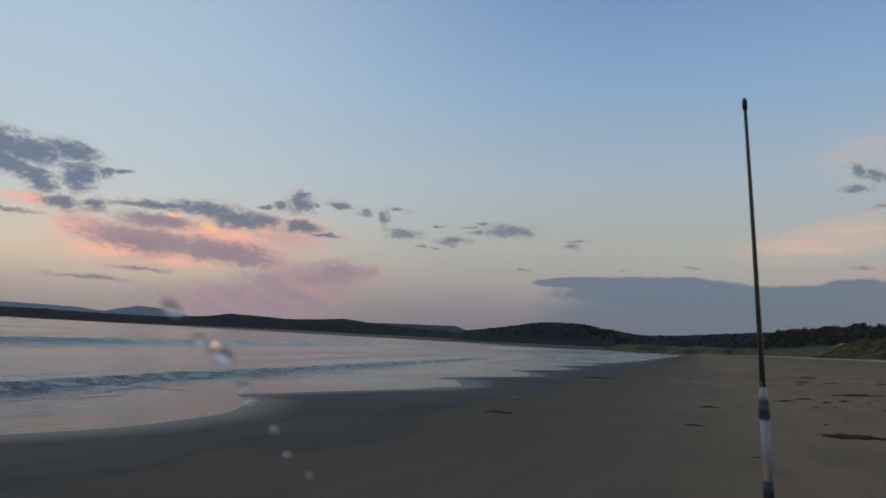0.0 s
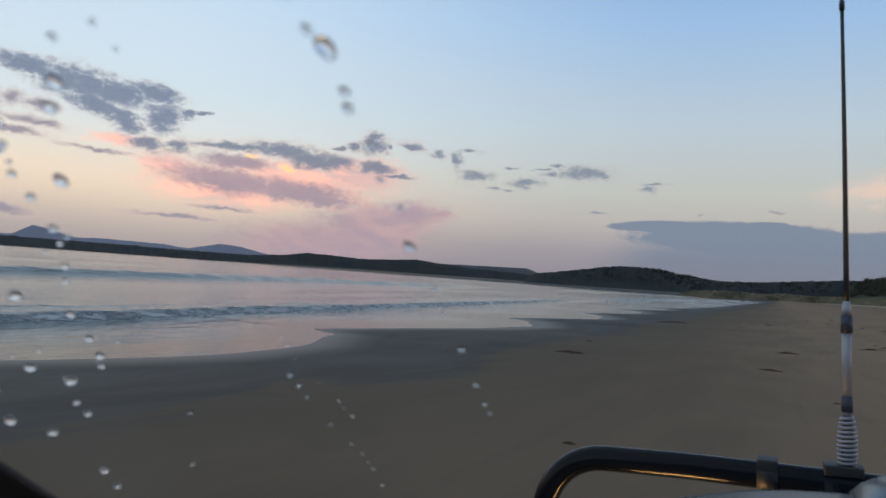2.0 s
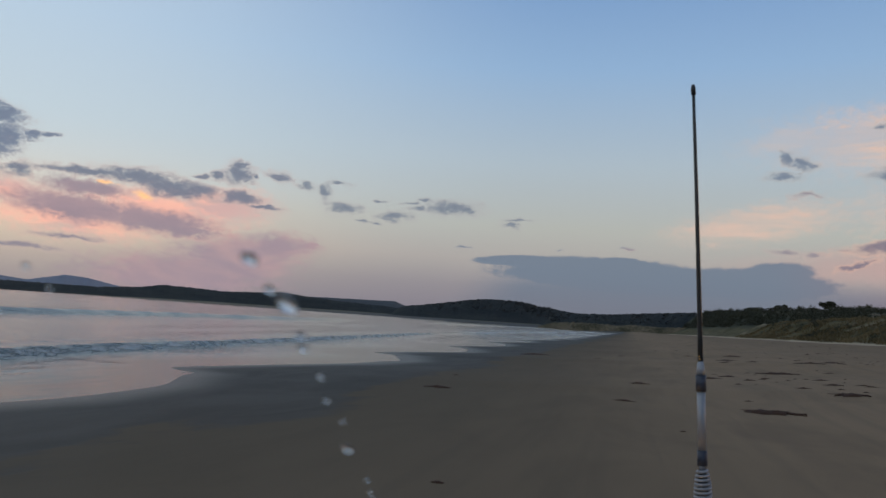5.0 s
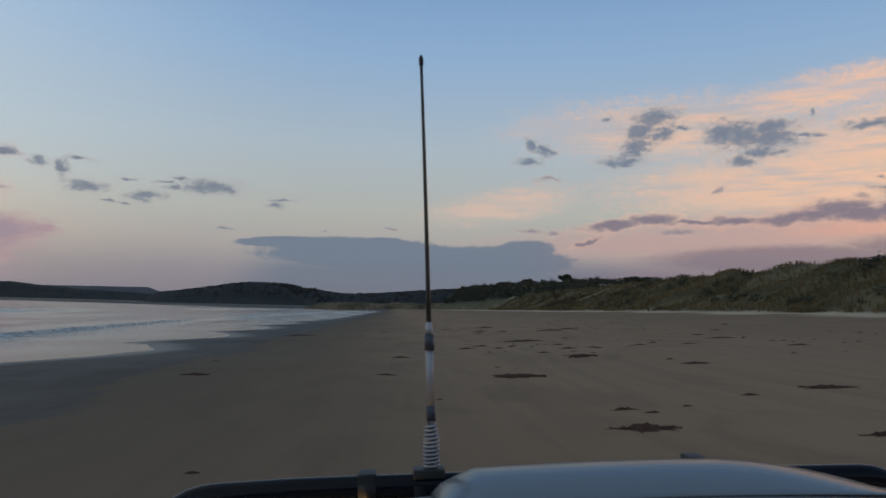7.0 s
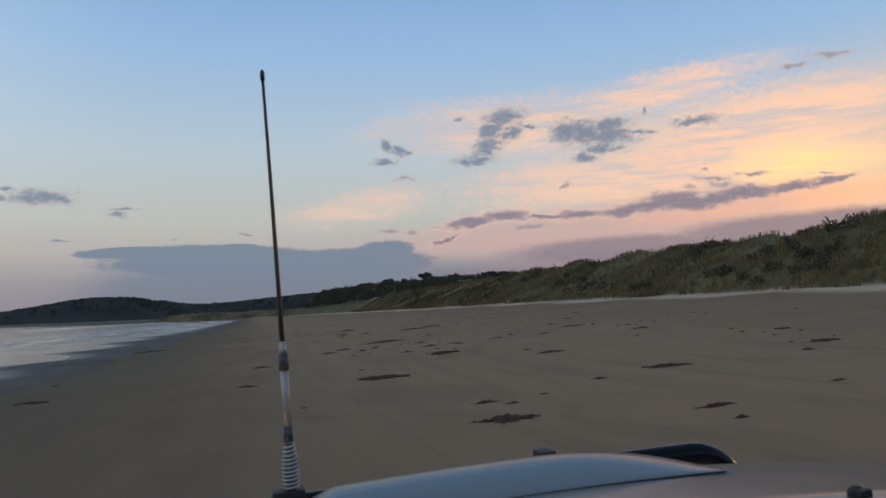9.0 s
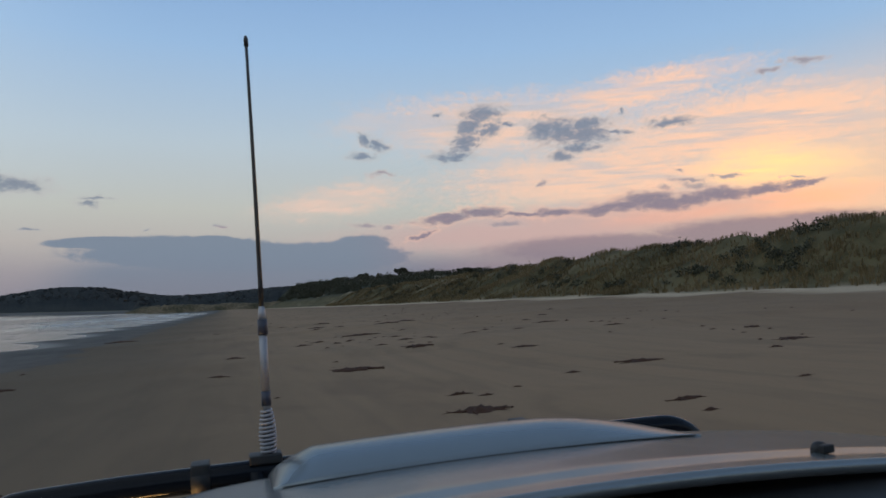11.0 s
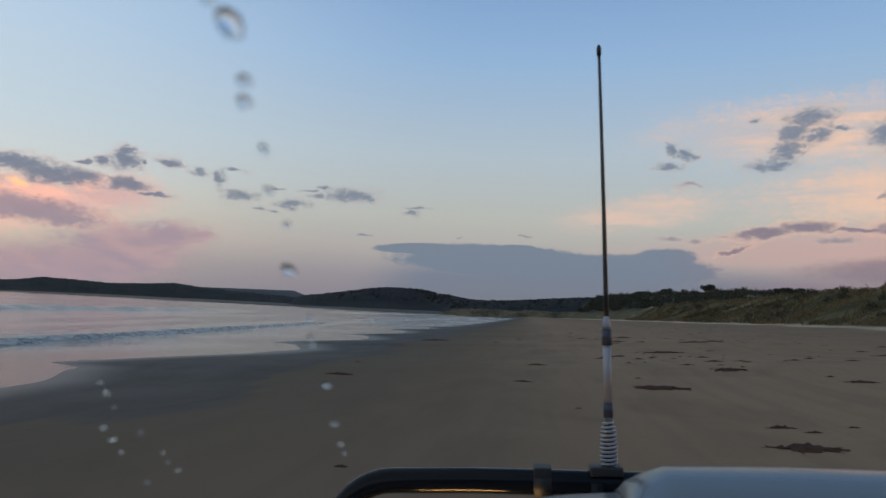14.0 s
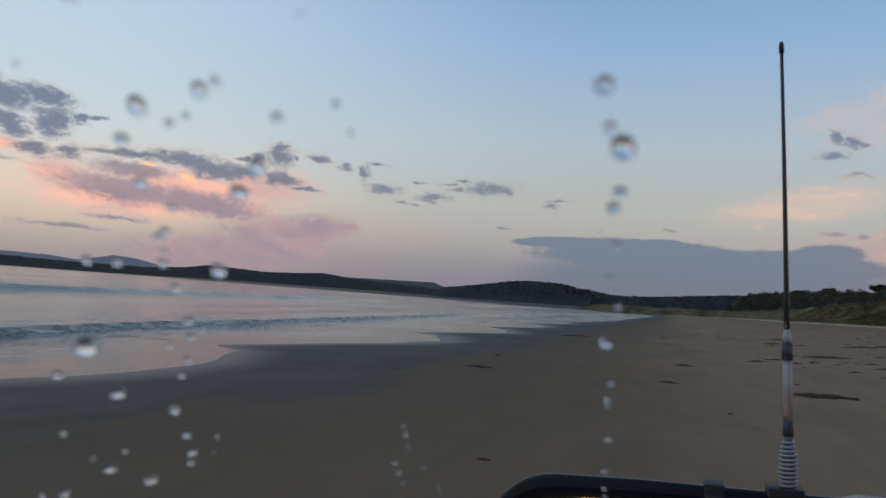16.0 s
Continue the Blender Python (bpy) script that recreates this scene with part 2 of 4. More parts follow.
    # cloud banks on the horizon
    sky = n.mix(n.math("MULTIPLY", clouds(LOW_EAST, 0.35, 0.10, p, 1.1), 0.85), sky, n.mix(n.step(el, 1.0, 6.5), (0.235, 0.205, 0.26), (0.295, 0.22, 0.26)))
    low = n.math("MULTIPLY", n.step(el, 4.8, 2.8), n.math("MULTIPLY", n.step(n.math("ADD", az, n.math("MULTIPLY", el, -1.0)), -17.0, -10.5), n.step(az, 48.0, 20.0)))
    bank = n.math("MAXIMUM", clouds(BANK, 0.14, 0.14, p, 1.0, calm), n.math("MULTIPLY", low, 0.95))
    sky = n.mix(n.math("MULTIPLY", bank, 0.92), sky, n.mix(n.step(az, 9.0, 22.0), n.mix(n.step(el, 0.5, 4.5), (0.200, 0.215, 0.275), (0.185, 0.235, 0.315)), (0.275, 0.215, 0.265)))
    # sunlit cloud over the sea
    sky = n.mix(n.math("MULTIPLY", clouds(MAUVE, 0.5, 0.22), 0.92), sky, n.mix(n.step(patchy, 0.35, 0.65), (0.54, 0.365, 0.385), (0.40, 0.305, 0.365)))
    lit = n.step(n.math("ADD", n.math("MULTIPLY", patchy, 0.8), n.math("MULTIPLY", fine, 0.2)), 0.40, 0.60)
    sky = n.mix(n.math("MULTIPLY", clouds(PINK, 0.75, 0.22), 0.9), sky, n.mix(lit, (1.18, 0.58, 0.45), (0.76, 0.47, 0.45)))
    sky = n.mix(n.math("MULTIPLY", clouds(PINK_CORE, 0.5, 0.24), 0.92), sky, n.mix(n.step(patchy, 0.35, 0.65), (0.33, 0.275, 0.34), (0.46, 0.33, 0.37)))
    sky = n.mix(clouds(GOLD, 0.7, 0.25), sky, (1.25, 0.72, 0.36))
    # grey cumulus, thin and rosy at the rim
    for rows, amount, soft, rim, body in ((DARK_WEST, 0.36, 0.62, (0.56, 0.52, 0.53), (0.185, 0.225, 0.325)), (WISP_WEST, 0.40, 0.95, (0.60, 0.46, 0.44), (0.30, 0.27, 0.33)),
                                          (CUMULUS, 0.40, 0.72, (0.62, 0.48, 0.46), (0.20, 0.225, 0.305)), (CUMULUS_MID, 0.52, 0.95, (0.50, 0.47, 0.48), (0.215, 0.25, 0.32)),
                                          (CUMULUS_EAST, 0.50, 0.85, (0.54, 0.50, 0.49), (0.20, 0.245, 0.33)), (SCRAP_EAST, 0.55, 0.98, (0.62, 0.48, 0.45), (0.34, 0.30, 0.34)),
                                          (STREAK, 0.30, 0.72, (0.90, 0.55, 0.42), (0.255, 0.215, 0.275))):
        m = clouds(rows, soft, amount, pulled, 1.2 if rows is CUMULUS_EAST else 1.1)
        tone = n.step(n.math("ADD", m, n.math("MULTIPLY", n.math("SUBTRACT", fine, 0.5), 1.1)), 0.20, 1.0)
        sky = n.mix(n.math("MULTIPLY", m, 0.93), sky, n.mix(tone, rim, body))
    below = n.step(el, 0.0, -1.5)
    sky = n.mix(below, sky, (0.09, 0.08, 0.075))
    n.put(bg.inputs[0], sky)
    bg.inputs[1].default_value = 1.0
    n.put(out.inputs[0], bg.outputs[0])
    w.cycles.sampling_method, w.cycles.sample_map_resolution = "MANUAL", 256


build_sky()
low_sun = bpy.data.lights.new("low_sun", "SUN")
low_sun.energy, low_sun.angle, low_sun.color = 0.3, radians(8), (1.0, 0.60, 0.32)
sun_ob = new("low_sun", low_sun)
sun_ob.matrix_world = look((60 * math.sin(radians(72)), 60 * math.cos(radians(72)), 9.5), (0, 0, 0))

# ---------------------------------------------------------------- helpers for meshes and materials
CAR_POSE = pose(0.545, 0.0, 0.02, 0, -3.0, 0)
TO_CAR = CAR_POSE.inverted()


def mesh(name, verts, faces, material, smooth=True):
    me = bpy.data.meshes.new(name)
    me.from_pydata([tuple(v) for v in verts], [], [tuple(int(i) for i in f) for f in faces])
    if material:
        me.materials.append(material)
    if smooth:
        me.shade_smooth()
    me.update()
    return me


def part(name, bm, material, parent, label=""):
    """Links a bmesh or a ready mesh as one mesh object under a thing or a part."""
    if isinstance(bm, bmesh.types.BMesh):
        me = bpy.data.meshes.new(name)
        bmesh.ops.recalc_face_normals(bm, faces=bm.faces)
        bm.to_mesh(me)
        bm.free()
        me.materials.append(material)
        me.shade_smooth()
    else:
        me = bm
    ob = new(name, me)
    ob.parent = parent
    if label:
        tagged(ob, label)
    return ob


def principled(name):
    m = bpy.data.materials.new(name)
    m.use_nodes = True
    b = m.node_tree.nodes["Principled BSDF"]
    tc = m.node_tree.nodes.new("ShaderNodeTexCoord")
    return m, Nodes(m.node_tree), b.inputs, tc.outputs["Object"]


def island(n):
    return n.t.nodes.new("ShaderNodeNewGeometry").outputs["Random Per Island"]


def attr(n, name):
    a = n.t.nodes.new("ShaderNodeAttribute")
    a.attribute_name = name
    return a.outputs["Fac"]


# ---------------------------------------------------------------- materials
def sand_material():
    m, n, b, p = principled("beach_sand")
    x, y, z = n.xyz(p)
    big = n.noise(n.mapping(p, scale=(0.09, 0.035, 0.09)), 1.0, 4, 0.55)
    mid = n.noise(n.mapping(p, scale=(1.0, 0.3, 1.0)), 0.8, 5, 0.6)
    along = n.noise(n.mapping(p, scale=(2.6, 0.06, 1.0)), 1.0, 3, 0.55)
    grain = n.noise(p, 55.0, 3, 0.6)
    xo = n.math("ADD", x, n.math("ADD", n.math("MULTIPLY", n.math("SUBTRACT", big, 0.5), 9.0), n.math("MULTIPLY", n.math("SUBTRACT", mid, 0.5), 1.6)))
    blotch = n.noise(n.mapping(p, scale=(0.5, 0.22, 0.5)), 1.0, 5, 0.65, 0.6)
    edge = n.noise(n.mapping(p, scale=(0.3, 0.16, 0.3)), 1.0, 5, 0.6, 0.4)
    xd = n.math("ADD", x, n.math("MULTIPLY", n.math("SUBTRACT", edge, 0.5), 9.0))
    damp = n.math("ADD", n.math("MULTIPLY", n.step(xd, -6.2, -7.1), 0.75), n.math("MULTIPLY", n.step(xo, -3.0, -11.0), 0.25))
    moist = n.step(xo, 5.0, -6.0)
    film = n.step(n.math("ADD", attr(n, "shore"), n.math("MULTIPLY", n.math("SUBTRACT", big, 0.5), 2.5)), 2.6, 0.3)
    dry = n.mix(mid, (0.236, 0.158, 0.098), (0.290, 0.198, 0.125))
    dry = n.mix(n.step(along, 0.48, 0.70, 0.0, 0.42), dry, (0.170, 0.122, 0.083))
    dry = n.mix(n.step(big, 0.35, 0.7, 0.0, 0.45), dry, (0.285, 0.206, 0.140))
    dry = n.mix(n.step(blotch, 0.46, 0.66, 0.0, 0.5), dry, (0.172, 0.120, 0.080))
    dry = n.mix(n.math("MULTIPLY", grain, 0.30), dry, (0.13, 0.098, 0.07))
    dry = n.mix(n.math("MULTIPLY", moist, 0.88), dry, n.mix(blotch, (0.128, 0.099, 0.070), (0.100, 0.079, 0.057)))
    dry = n.mix(n.step(xo, 9.0, 24.0, 0.0, 0.45), dry, n.mix(mid, (0.150, 0.100, 0.064), (0.195, 0.132, 0.084)))
    pale = n.step(n.math("ADD", x, n.math("MULTIPLY", n.math("SUBTRACT", mid, 0.5), 5.0)), 33.5, 38.0)
    dry = n.mix(n.math("MULTIPLY", pale, 0.9), dry, (0.46, 0.36, 0.25))
    col = n.mix(damp, dry, n.mix(n.step(blotch, 0.35, 0.65), (0.038, 0.034, 0.030), (0.064, 0.057, 0.050)))
    col = n.mix(film, col, (0.066, 0.056, 0.044))
    turf = attr(n, "grass")
    patch = n.noise(n.mapping(p, rot=0.5, scale=(0.5, 1.0, 1.0)), 0.22, 5, 0.62, 0.8)
    green = n.mix(n.step(patch, 0.35, 0.65), (0.062, 0.056, 0.030), (0.130, 0.108, 0.057))
    col = n.mix(turf, col, n.mix(attr(n, "scrub"), green, (0.038, 0.040, 0.025)))
    n.put(b["Base Color"], col)
    rough = n.math("SUBTRACT", 0.92, n.math("MULTIPLY", damp, 0.26))
    rough = n.math("SUBTRACT", rough, n.math("MULTIPLY", film, 0.24))
    n.put(b["Roughness"], rough)
    n.put(b["Specular IOR Level"], n.math("ADD", n.math("ADD", 0.06, n.math("MULTIPLY", damp, 0.06)), n.math("MULTIPLY", film, 0.06)))
    h = n.math("ADD", n.math("MULTIPLY", mid, 0.6), n.math("ADD", n.math("MULTIPLY", grain, 0.05), n.math("MULTIPLY", along, 0.15)))
    h = n.math("MULTIPLY", h, n.math("SUBTRACT", 1.0, n.math("MULTIPLY", damp, 0.85)))
    n.put(b["Normal"], n.bump(h, 0.5, 0.05))
    return m


def water_material():
    m, n, b, p = principled("sea_water")
    foam, thin = attr(n, "foam"), attr(n, "thin")
    lace = n.noise(n.mapping(p, scale=(1.0, 0.45, 1.0)), 1.6, 6, 0.65, 0.8)
    spots = n.noise(n.mapping(p, scale=(1.0, 0.3, 1.0)), 5.0, 4, 0.6)
    cover = n.step(n.math("ADD", foam, n.math("ADD", n.math("MULTIPLY", n.math("SUBTRACT", lace, 0.5), 1.5), n.math("MULTIPLY", n.math("SUBTRACT", spots, 0.5), 0.5))), 0.42, 0.75)
    cover = n.math("MULTIPLY", cover, n.step(foam, 0.02, 0.25))
    deep = n.mix(thin, (0.030, 0.062, 0.074), (0.066, 0.064, 0.056))
    n.put(b["Base Color"], n.mix(cover, deep, (0.46, 0.50, 0.52)))
    n.put(b["Roughness"], n.math("ADD", n.math("MULTIPLY", cover, 0.6), n.math("ADD", 0.10, n.math("MULTIPLY", thin, 0.08))))
    b["IOR"].default_value = 1.333
    n.put(b["Specular IOR Level"], n.math("SUBTRACT", 0.5, n.math("MULTIPLY", thin, 0.3)))
    swell = n.noise(n.mapping(p, scale=(0.55, 0.16, 1.0)), 1.0, 4, 0.55)
    chop = n.noise(n.mapping(p, scale=(2.2, 0.8, 1.0)), 1.0, 4, 0.6)
    h = n.math("ADD", n.math("MULTIPLY", swell, 0.8), n.math("MULTIPLY", chop, 0.25))
    h = n.math("MULTIPLY", h, n.math("SUBTRACT", 1.0, n.math("MULTIPLY", thin, 0.72)))
    h = n.math("ADD", h, n.math("MULTIPLY", n.math("MULTIPLY", cover, lace), 0.5))
    n.put(b["Normal"], n.bump(h, 0.8, 0.4))
    return m


def plant_material(name, a, c, rough=0.75, patch=0.08):
    m, n, b, p = principled(name)
    f = n.math("ADD", n.math("MULTIPLY", island(n), 0.5), n.math("MULTIPLY", n.step(n.noise(p, patch, 4, 0.6), 0.32, 0.68), 0.5))
    n.put(b["Base Color"], n.mix(f, a, c))
    b["Roughness"].default_value = rough
    b["Specular IOR Level"].default_value = 0.2
    return m


def hill_material(name, a, c, scale):
    m, n, b, p = principled(name)
    f = n.math("ADD", n.math("MULTIPLY", n.noise(p, scale, 5, 0.65), 0.6), n.math("MULTIPLY", n.noise(p, scale * 9, 3, 0.6), 0.4))
    n.put(b["Base Color"], n.mix(n.step(f, 0.35, 0.65), a, c))
    b["Roughness"].default_value = 0.95
    b["Specular IOR Level"].default_value = 0.05
    return m


def plain(name, col, rough, metal=0.0, coat=0.0, grain=0.12, scale=30.0, bump=0.0, gloss=0.5):
    m, n, b, p = principled(name)
    f = n.noise(p, scale, 4, 0.6)
    worn = n.noise(p, scale * 0.12, 3, 0.5)
    f2 = n.math("ADD", n.math("MULTIPLY", f, 0.5), n.math("MULTIPLY", worn, 0.5))
    n.put(b["Base Color"], n.mix(f2, tuple(v * (1 - grain) for v in col), tuple(min(1, v * (1 + grain)) for v in col)))
    n.put(b["Roughness"], n.math("ADD", rough, n.math("MULTIPLY", n.math("SUBTRACT", worn, 0.5), rough * 0.5)))
    b["Metallic"].default_value, b["Coat Weight"].default_value = metal, coat
    b["Coat Roughness"].default_value, b["Specular IOR Level"].default_value = 0.04, gloss
    if bump:
        n.put(b["Normal"], n.bump(f, bump, 0.002))
    return m


def clear_glass(name, ior, tint=(1, 1, 1)):
    m = bpy.data.materials.new(name)
    m.use_nodes = True
    t = m.node_tree
    t.nodes.clear()
    out, g = t.nodes.new("ShaderNodeOutputMaterial"), t.nodes.new("ShaderNodeBsdfGlass")
    g.inputs["IOR"].default_value, g.inputs["Color"].default_value = ior, (*tint, 1)
    g.inputs["Roughness"].default_value = 0.0
    t.links.new(g.outputs[0], out.inputs[0])
    return m


def pane_glass(name):
    """Laminated glass: see-through, with a faint gloss."""
    m = bpy.data.materials.new(name)
    m.use_nodes = True
    t = m.node_tree
    t.nodes.clear()
    out, mx = t.nodes.new("ShaderNodeOutputMaterial"), t.nodes.new("ShaderNodeMixShader")
    a, g = t.nodes.new("ShaderNodeBsdfTransparent"), t.nodes.new("ShaderNodeBsdfGlossy")
    a.inputs[0].default_value = (0.99, 1.0, 0.995, 1)
    g.inputs["Roughness"].default_value = 0.02
    mx.inputs[0].default_value = 0.012
    t.links.new(a.outputs[0], mx.inputs[1])
    t.links.new(g.outputs[0], mx.inputs[2])
    t.links.new(mx.outputs[0], out.inputs[0])
    return m


SAND, SEA = sand_material(), water_material()
GRASS = plant_material("marram_grass", (0.070, 0.056, 0.024), (0.235, 0.170, 0.086))
LEAF = plant_material("scrub_leaves", (0.034, 0.037, 0.024), (0.072, 0.071, 0.045))
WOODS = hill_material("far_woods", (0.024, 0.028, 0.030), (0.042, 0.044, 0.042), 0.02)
# far_woods lightened in colour to offset the leaf cards' own shade
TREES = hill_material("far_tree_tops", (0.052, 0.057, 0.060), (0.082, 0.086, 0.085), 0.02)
SANDY = hill_material("sandy_dune", (0.045, 0.042, 0.024), (0.19, 0.145, 0.095), 0.05)
FIELDS = hill_material("far_hill", (0.075, 0.082, 0.092), (0.10, 0.105, 0.112), 0.012)
# pale blue stands for distance haze, put into the mountains' base colour
MOUNTAIN = hill_material("hazed_mountain", (0.215, 0.225, 0.275), (0.245, 0.255, 0.305), 0.004)
BARK = plain("bark", (0.05, 0.04, 0.03), 0.9, grain=0.4, scale=8)
KELP = plain("kelp", (0.055, 0.028, 0.018), 0.85, grain=0.6, scale=9, bump=0.4, gloss=0.15)
PAINT = plain("car_paint", (0.25, 0.275, 0.285), 0.20, metal=0.6, coat=0.1, gloss=0.3, grain=0.03, scale=60)
PAINT.node_tree.nodes["Principled BSDF"].inputs["Specular Tint"].default_value = (0.45, 0.46, 0.47, 1)
BLACK_TUBE = plain("black_powder_coat", (0.004, 0.005, 0.008), 0.16, coat=0.0, grain=0.2, gloss=0.14)
BLACK_PLASTIC = plain("black_plastic", (0.012, 0.012, 0.013), 0.6, grain=0.2, scale=120, bump=0.2)
TRIM = plain("grey_trim", (0.06, 0.06, 0.066), 0.75, grain=0.15, scale=200, bump=0.3)
RUBBER = plain("rubber", (0.018, 0.018, 0.018), 0.85, grain=0.2)
STEEL = plain("brushed_steel", (0.30, 0.30, 0.32), 0.5, metal=0.4, grain=0.1, scale=90)
WHIP = plain("black_fibreglass", (0.010, 0.010, 0.012), 0.35, grain=0.2)
BAND = plain("blue_black_sleeve", (0.030, 0.035, 0.055), 0.5, grain=0.2)
LAMP_LENS = bpy.data.materials.new("lit_lamp_lens")
LAMP_LENS.use_nodes = True
lens_in = LAMP_LENS.node_tree.nodes["Principled BSDF"].inputs
lens_in["Base Color"].default_value, lens_in["Roughness"].default_value = (0.8, 0.7, 0.5, 1), 0.1
lens_in["Emission Color"].default_value, lens_in["Emission Strength"].default_value = (1.0, 0.56, 0.20, 1), 55.0
GLASS, WATER_BEAD = pane_glass("windscreen_glass"), clear_glass("rain_water", 1.333)


# ---------------------------------------------------------------- ground and sea
def smooth(x, a, b):
    t = max(0.0, min(1.0, (x - a) / (b - a)))
    return t * t * (3 - 2 * t)


def nz(x, y, s, k=0.0):
    return noise.noise((x * s, y * s, k))


def coast(x, y):
    """Rough distance inland from the water's edge; the bay bends round to the left far ahead."""
    # tongues of the last wave, each cut off on its far side
    u = ((y - 22.0 + 2.5 * nz(0, y, 0.03, 12.0) * smooth(y, 24, 60)) / (18.0 + 0.03 * max(0.0, y))) % 1.0
    lobe = 3.1 * smooth(u, 0.0, 0.6) - 1.5 * smooth(u, 0.72, 0.97)
    a = x + 15.3 - lobe * (1 + 0.5 * nz(0, y, 0.04, 15.0) * smooth(y, 24, 40)) + 0.5 * nz(x * 0.3, y, 0.19, 9.7) + 3.0 * nz(0, y, 0.012, 5.5) * smooth(y, 40, 120)
    b = (y - 900 + 0.35 * x) * 0.94
    h = max(0.0, 220 - abs(a - b)) / 220
    return max(a, b) + h * h * 220 * 0.25


def height(x, y):
    d = coast(x, y)
    if d < 0:
        z = -0.6 + max(-8.0, 0.045 * d)
    elif d < 13.5:
        z = -0.6 + 0.0444 * d
    else:
        z = 0.062 * (min(d, 53.5) - 13.5)
    u = x - 41 - 1.6 * nz(0, y, 0.06, 1.0) - 2.2 * nz(0, y, 0.015, 7.0)
    if u > 0:
        fold = 1.7 * nz(x, y, 0.085, 2.0) + 0.9 * nz(x, y, 0.2, 4.0)
        z += 6.6 * smooth(u, -1, 19) + fold * smooth(u, 1, 8)
        ridge = np.interp(y, [-300, 60, 85, 120, 170, 220, 270, 370, 550, 900, 1500], [4.6, 4.9, 6.0, 8.1, 11.0, 10.8, 13.8, 17.0, 21.0, 28, 31])
        z += (ridge - 9.4) * smooth(u, 16, 46) + 1.0 * nz(x, y, 0.05, 8.0) * smooth(u, 16, 40)
    if d > 60 and x < 40:
        z += 2.0 * smooth(d, 60, 200)
    z += 0.035 * nz(x, y, 0.25, 6.0) * smooth(d, 3, 14) + 0.05 * nz(x * 1.5, y, 0.07, 6.6) * smooth(d, 12, 24)
    return float(z)


def spaced(parts):
    """Grid lines from (start, end, step) stretches."""
    out = []
    for a, b, s in parts:
        out += list(np.arange(a, b - 1e-6, s))
    return out + [parts[-1][1]]


def sheet(name, xs, ys, fz, material, attrs):
    n = len(ys)
    v, vals = [], {k: [] for k in attrs}
    for x in xs:
        for y in ys:
            z = fz(x, y)
            v.append((x, y, z))
            for k, fn in attrs.items():
                vals[k].append(fn(x, y, z))
    f = [(i * n + j, (i + 1) * n + j, (i + 1) * n + j + 1, i * n + j + 1) for i in range(len(xs) - 1) for j in range(n - 1)]
    me = mesh(name, v, f, material)
    for k in attrs:
        me.attributes.new(k, "FLOAT", "POINT").data.foreach_set("value", vals[k])
    return new(name, me)


def turf(x, y, z):
    u = x - 41 - 1.6 * nz(0, y, 0.06, 1.0) - 2.2 * nz(0, y, 0.015, 7.0)
    g = smooth(u + 2.0 * nz(x, y, 0.3, 11.0), -0.5, 2.0)
    bare = smooth(nz(x, y, 0.045, 21.0) + 0.5 * nz(x, y, 0.16, 22.0), 0.45, 0.6) * smooth(y, 60, 220)
    if x < 30:
        g = max(g, smooth(coast(x, y), 50, 90) if y > 700 else 0)
    return g * (1 - 0.6 * bare)


ground = sheet("ground", spaced([(-4600, -600, 400), (-600, -100, 50), (-100, -26, 8), (-26, -4, 0.6), (-4, 36, 1.6), (36, 70, 1.1), (70, 120, 4), (120, 400, 35), (400, 4600, 600)]),
               spaced([(-1500, -100, 200), (-100, -10, 10), (-10, 60, 0.8), (60, 160, 2), (160, 420, 6), (420, 1100, 20), (1100, 4600, 250)]), height, SAND, {"grass": turf, "shore": lambda x, y, z: coast(x, y), "scrub": lambda x, y, z: smooth(x + 0.05 * max(0.0, min(y, 300)), 64, 76)})
tagged(ground, "wide hard-packed sand beach rising to grassed dunes", "beach", kind="structure")

# breaking waves: distance out, height, width
WAVES = [(-20.4, 0.30, 0.7), (-25.5, 0.10, 1.2), (-32.0, 0.08, 1.6), (-42.0, 0.10, 2.2), (-57.0, 0.55, 1.6), (-112.0, 0.20, 4.0), (-180.0, 0.3, 7.0), (-300.0, 0.35, 10.0)]


def wave_parts(x, y):
    z, foam = 0.0, 0.0
    for k, (x0, h, wd) in enumerate(WAVES):
        # the crests swing seaward along the bay
        swing = 0.085 * (min(max(y, 0.0), 110.0) - 14.0) if k < 4 else 0.13 * (min(max(y, 0.0), 220.0) - 40.0)
        xc = x0 - swing + (0.4 if k == 0 else 1.0 + 0.02 * abs(x0)) * 1.6 * nz(0, y, 0.018, 30.0 + k) + 0.6 * nz(0, y, 0.09, 40.0 + k)
        s = x - xc
        live = smooth(nz(0, y, 0.014 if k < 4 else 0.006, 50.0 + 3 * k) + (0.18 if k in (0, 4) else 0.05), -0.22, 0.12)
        front = math.exp(-(s / (wd * (0.45 if s > 0 else 1.4))) ** 2)
        z += h * live * front
        if k in (1, 2, 3):
            f = live * 0.35 * math.exp(-((s - 0.3) / (0.4 * wd)) ** 2)
        elif k == 0:
            f = live * (math.exp(-((s - 0.3) / (0.55 * wd)) ** 2) * 0.5 + 0.16 * smooth(s, -1.0, 0.2) * smooth(s, 4.0, 0.5))
        else:
            f = live * math.exp(-((s - 0.5 * wd) / (wd * 0.55)) ** 2) * (0.12 if k == 4 else 0.15)
        foam = max(foam, f)
    if x > -34:
        foam = max(foam, 0.16 * smooth(x, -34, -26) * smooth(x, -15.5, -19) * smooth(nz(x, y, 0.05, 70.0), -0.15, 0.35))
    if y > 45:
        foam = max(foam, 0.5 * smooth(y, 45, 150) * smooth(x, -70, -35) * smooth(nz(x * 1.5, y * 0.35, 0.06, 77.0), -0.35, 0.15))
    return z, foam


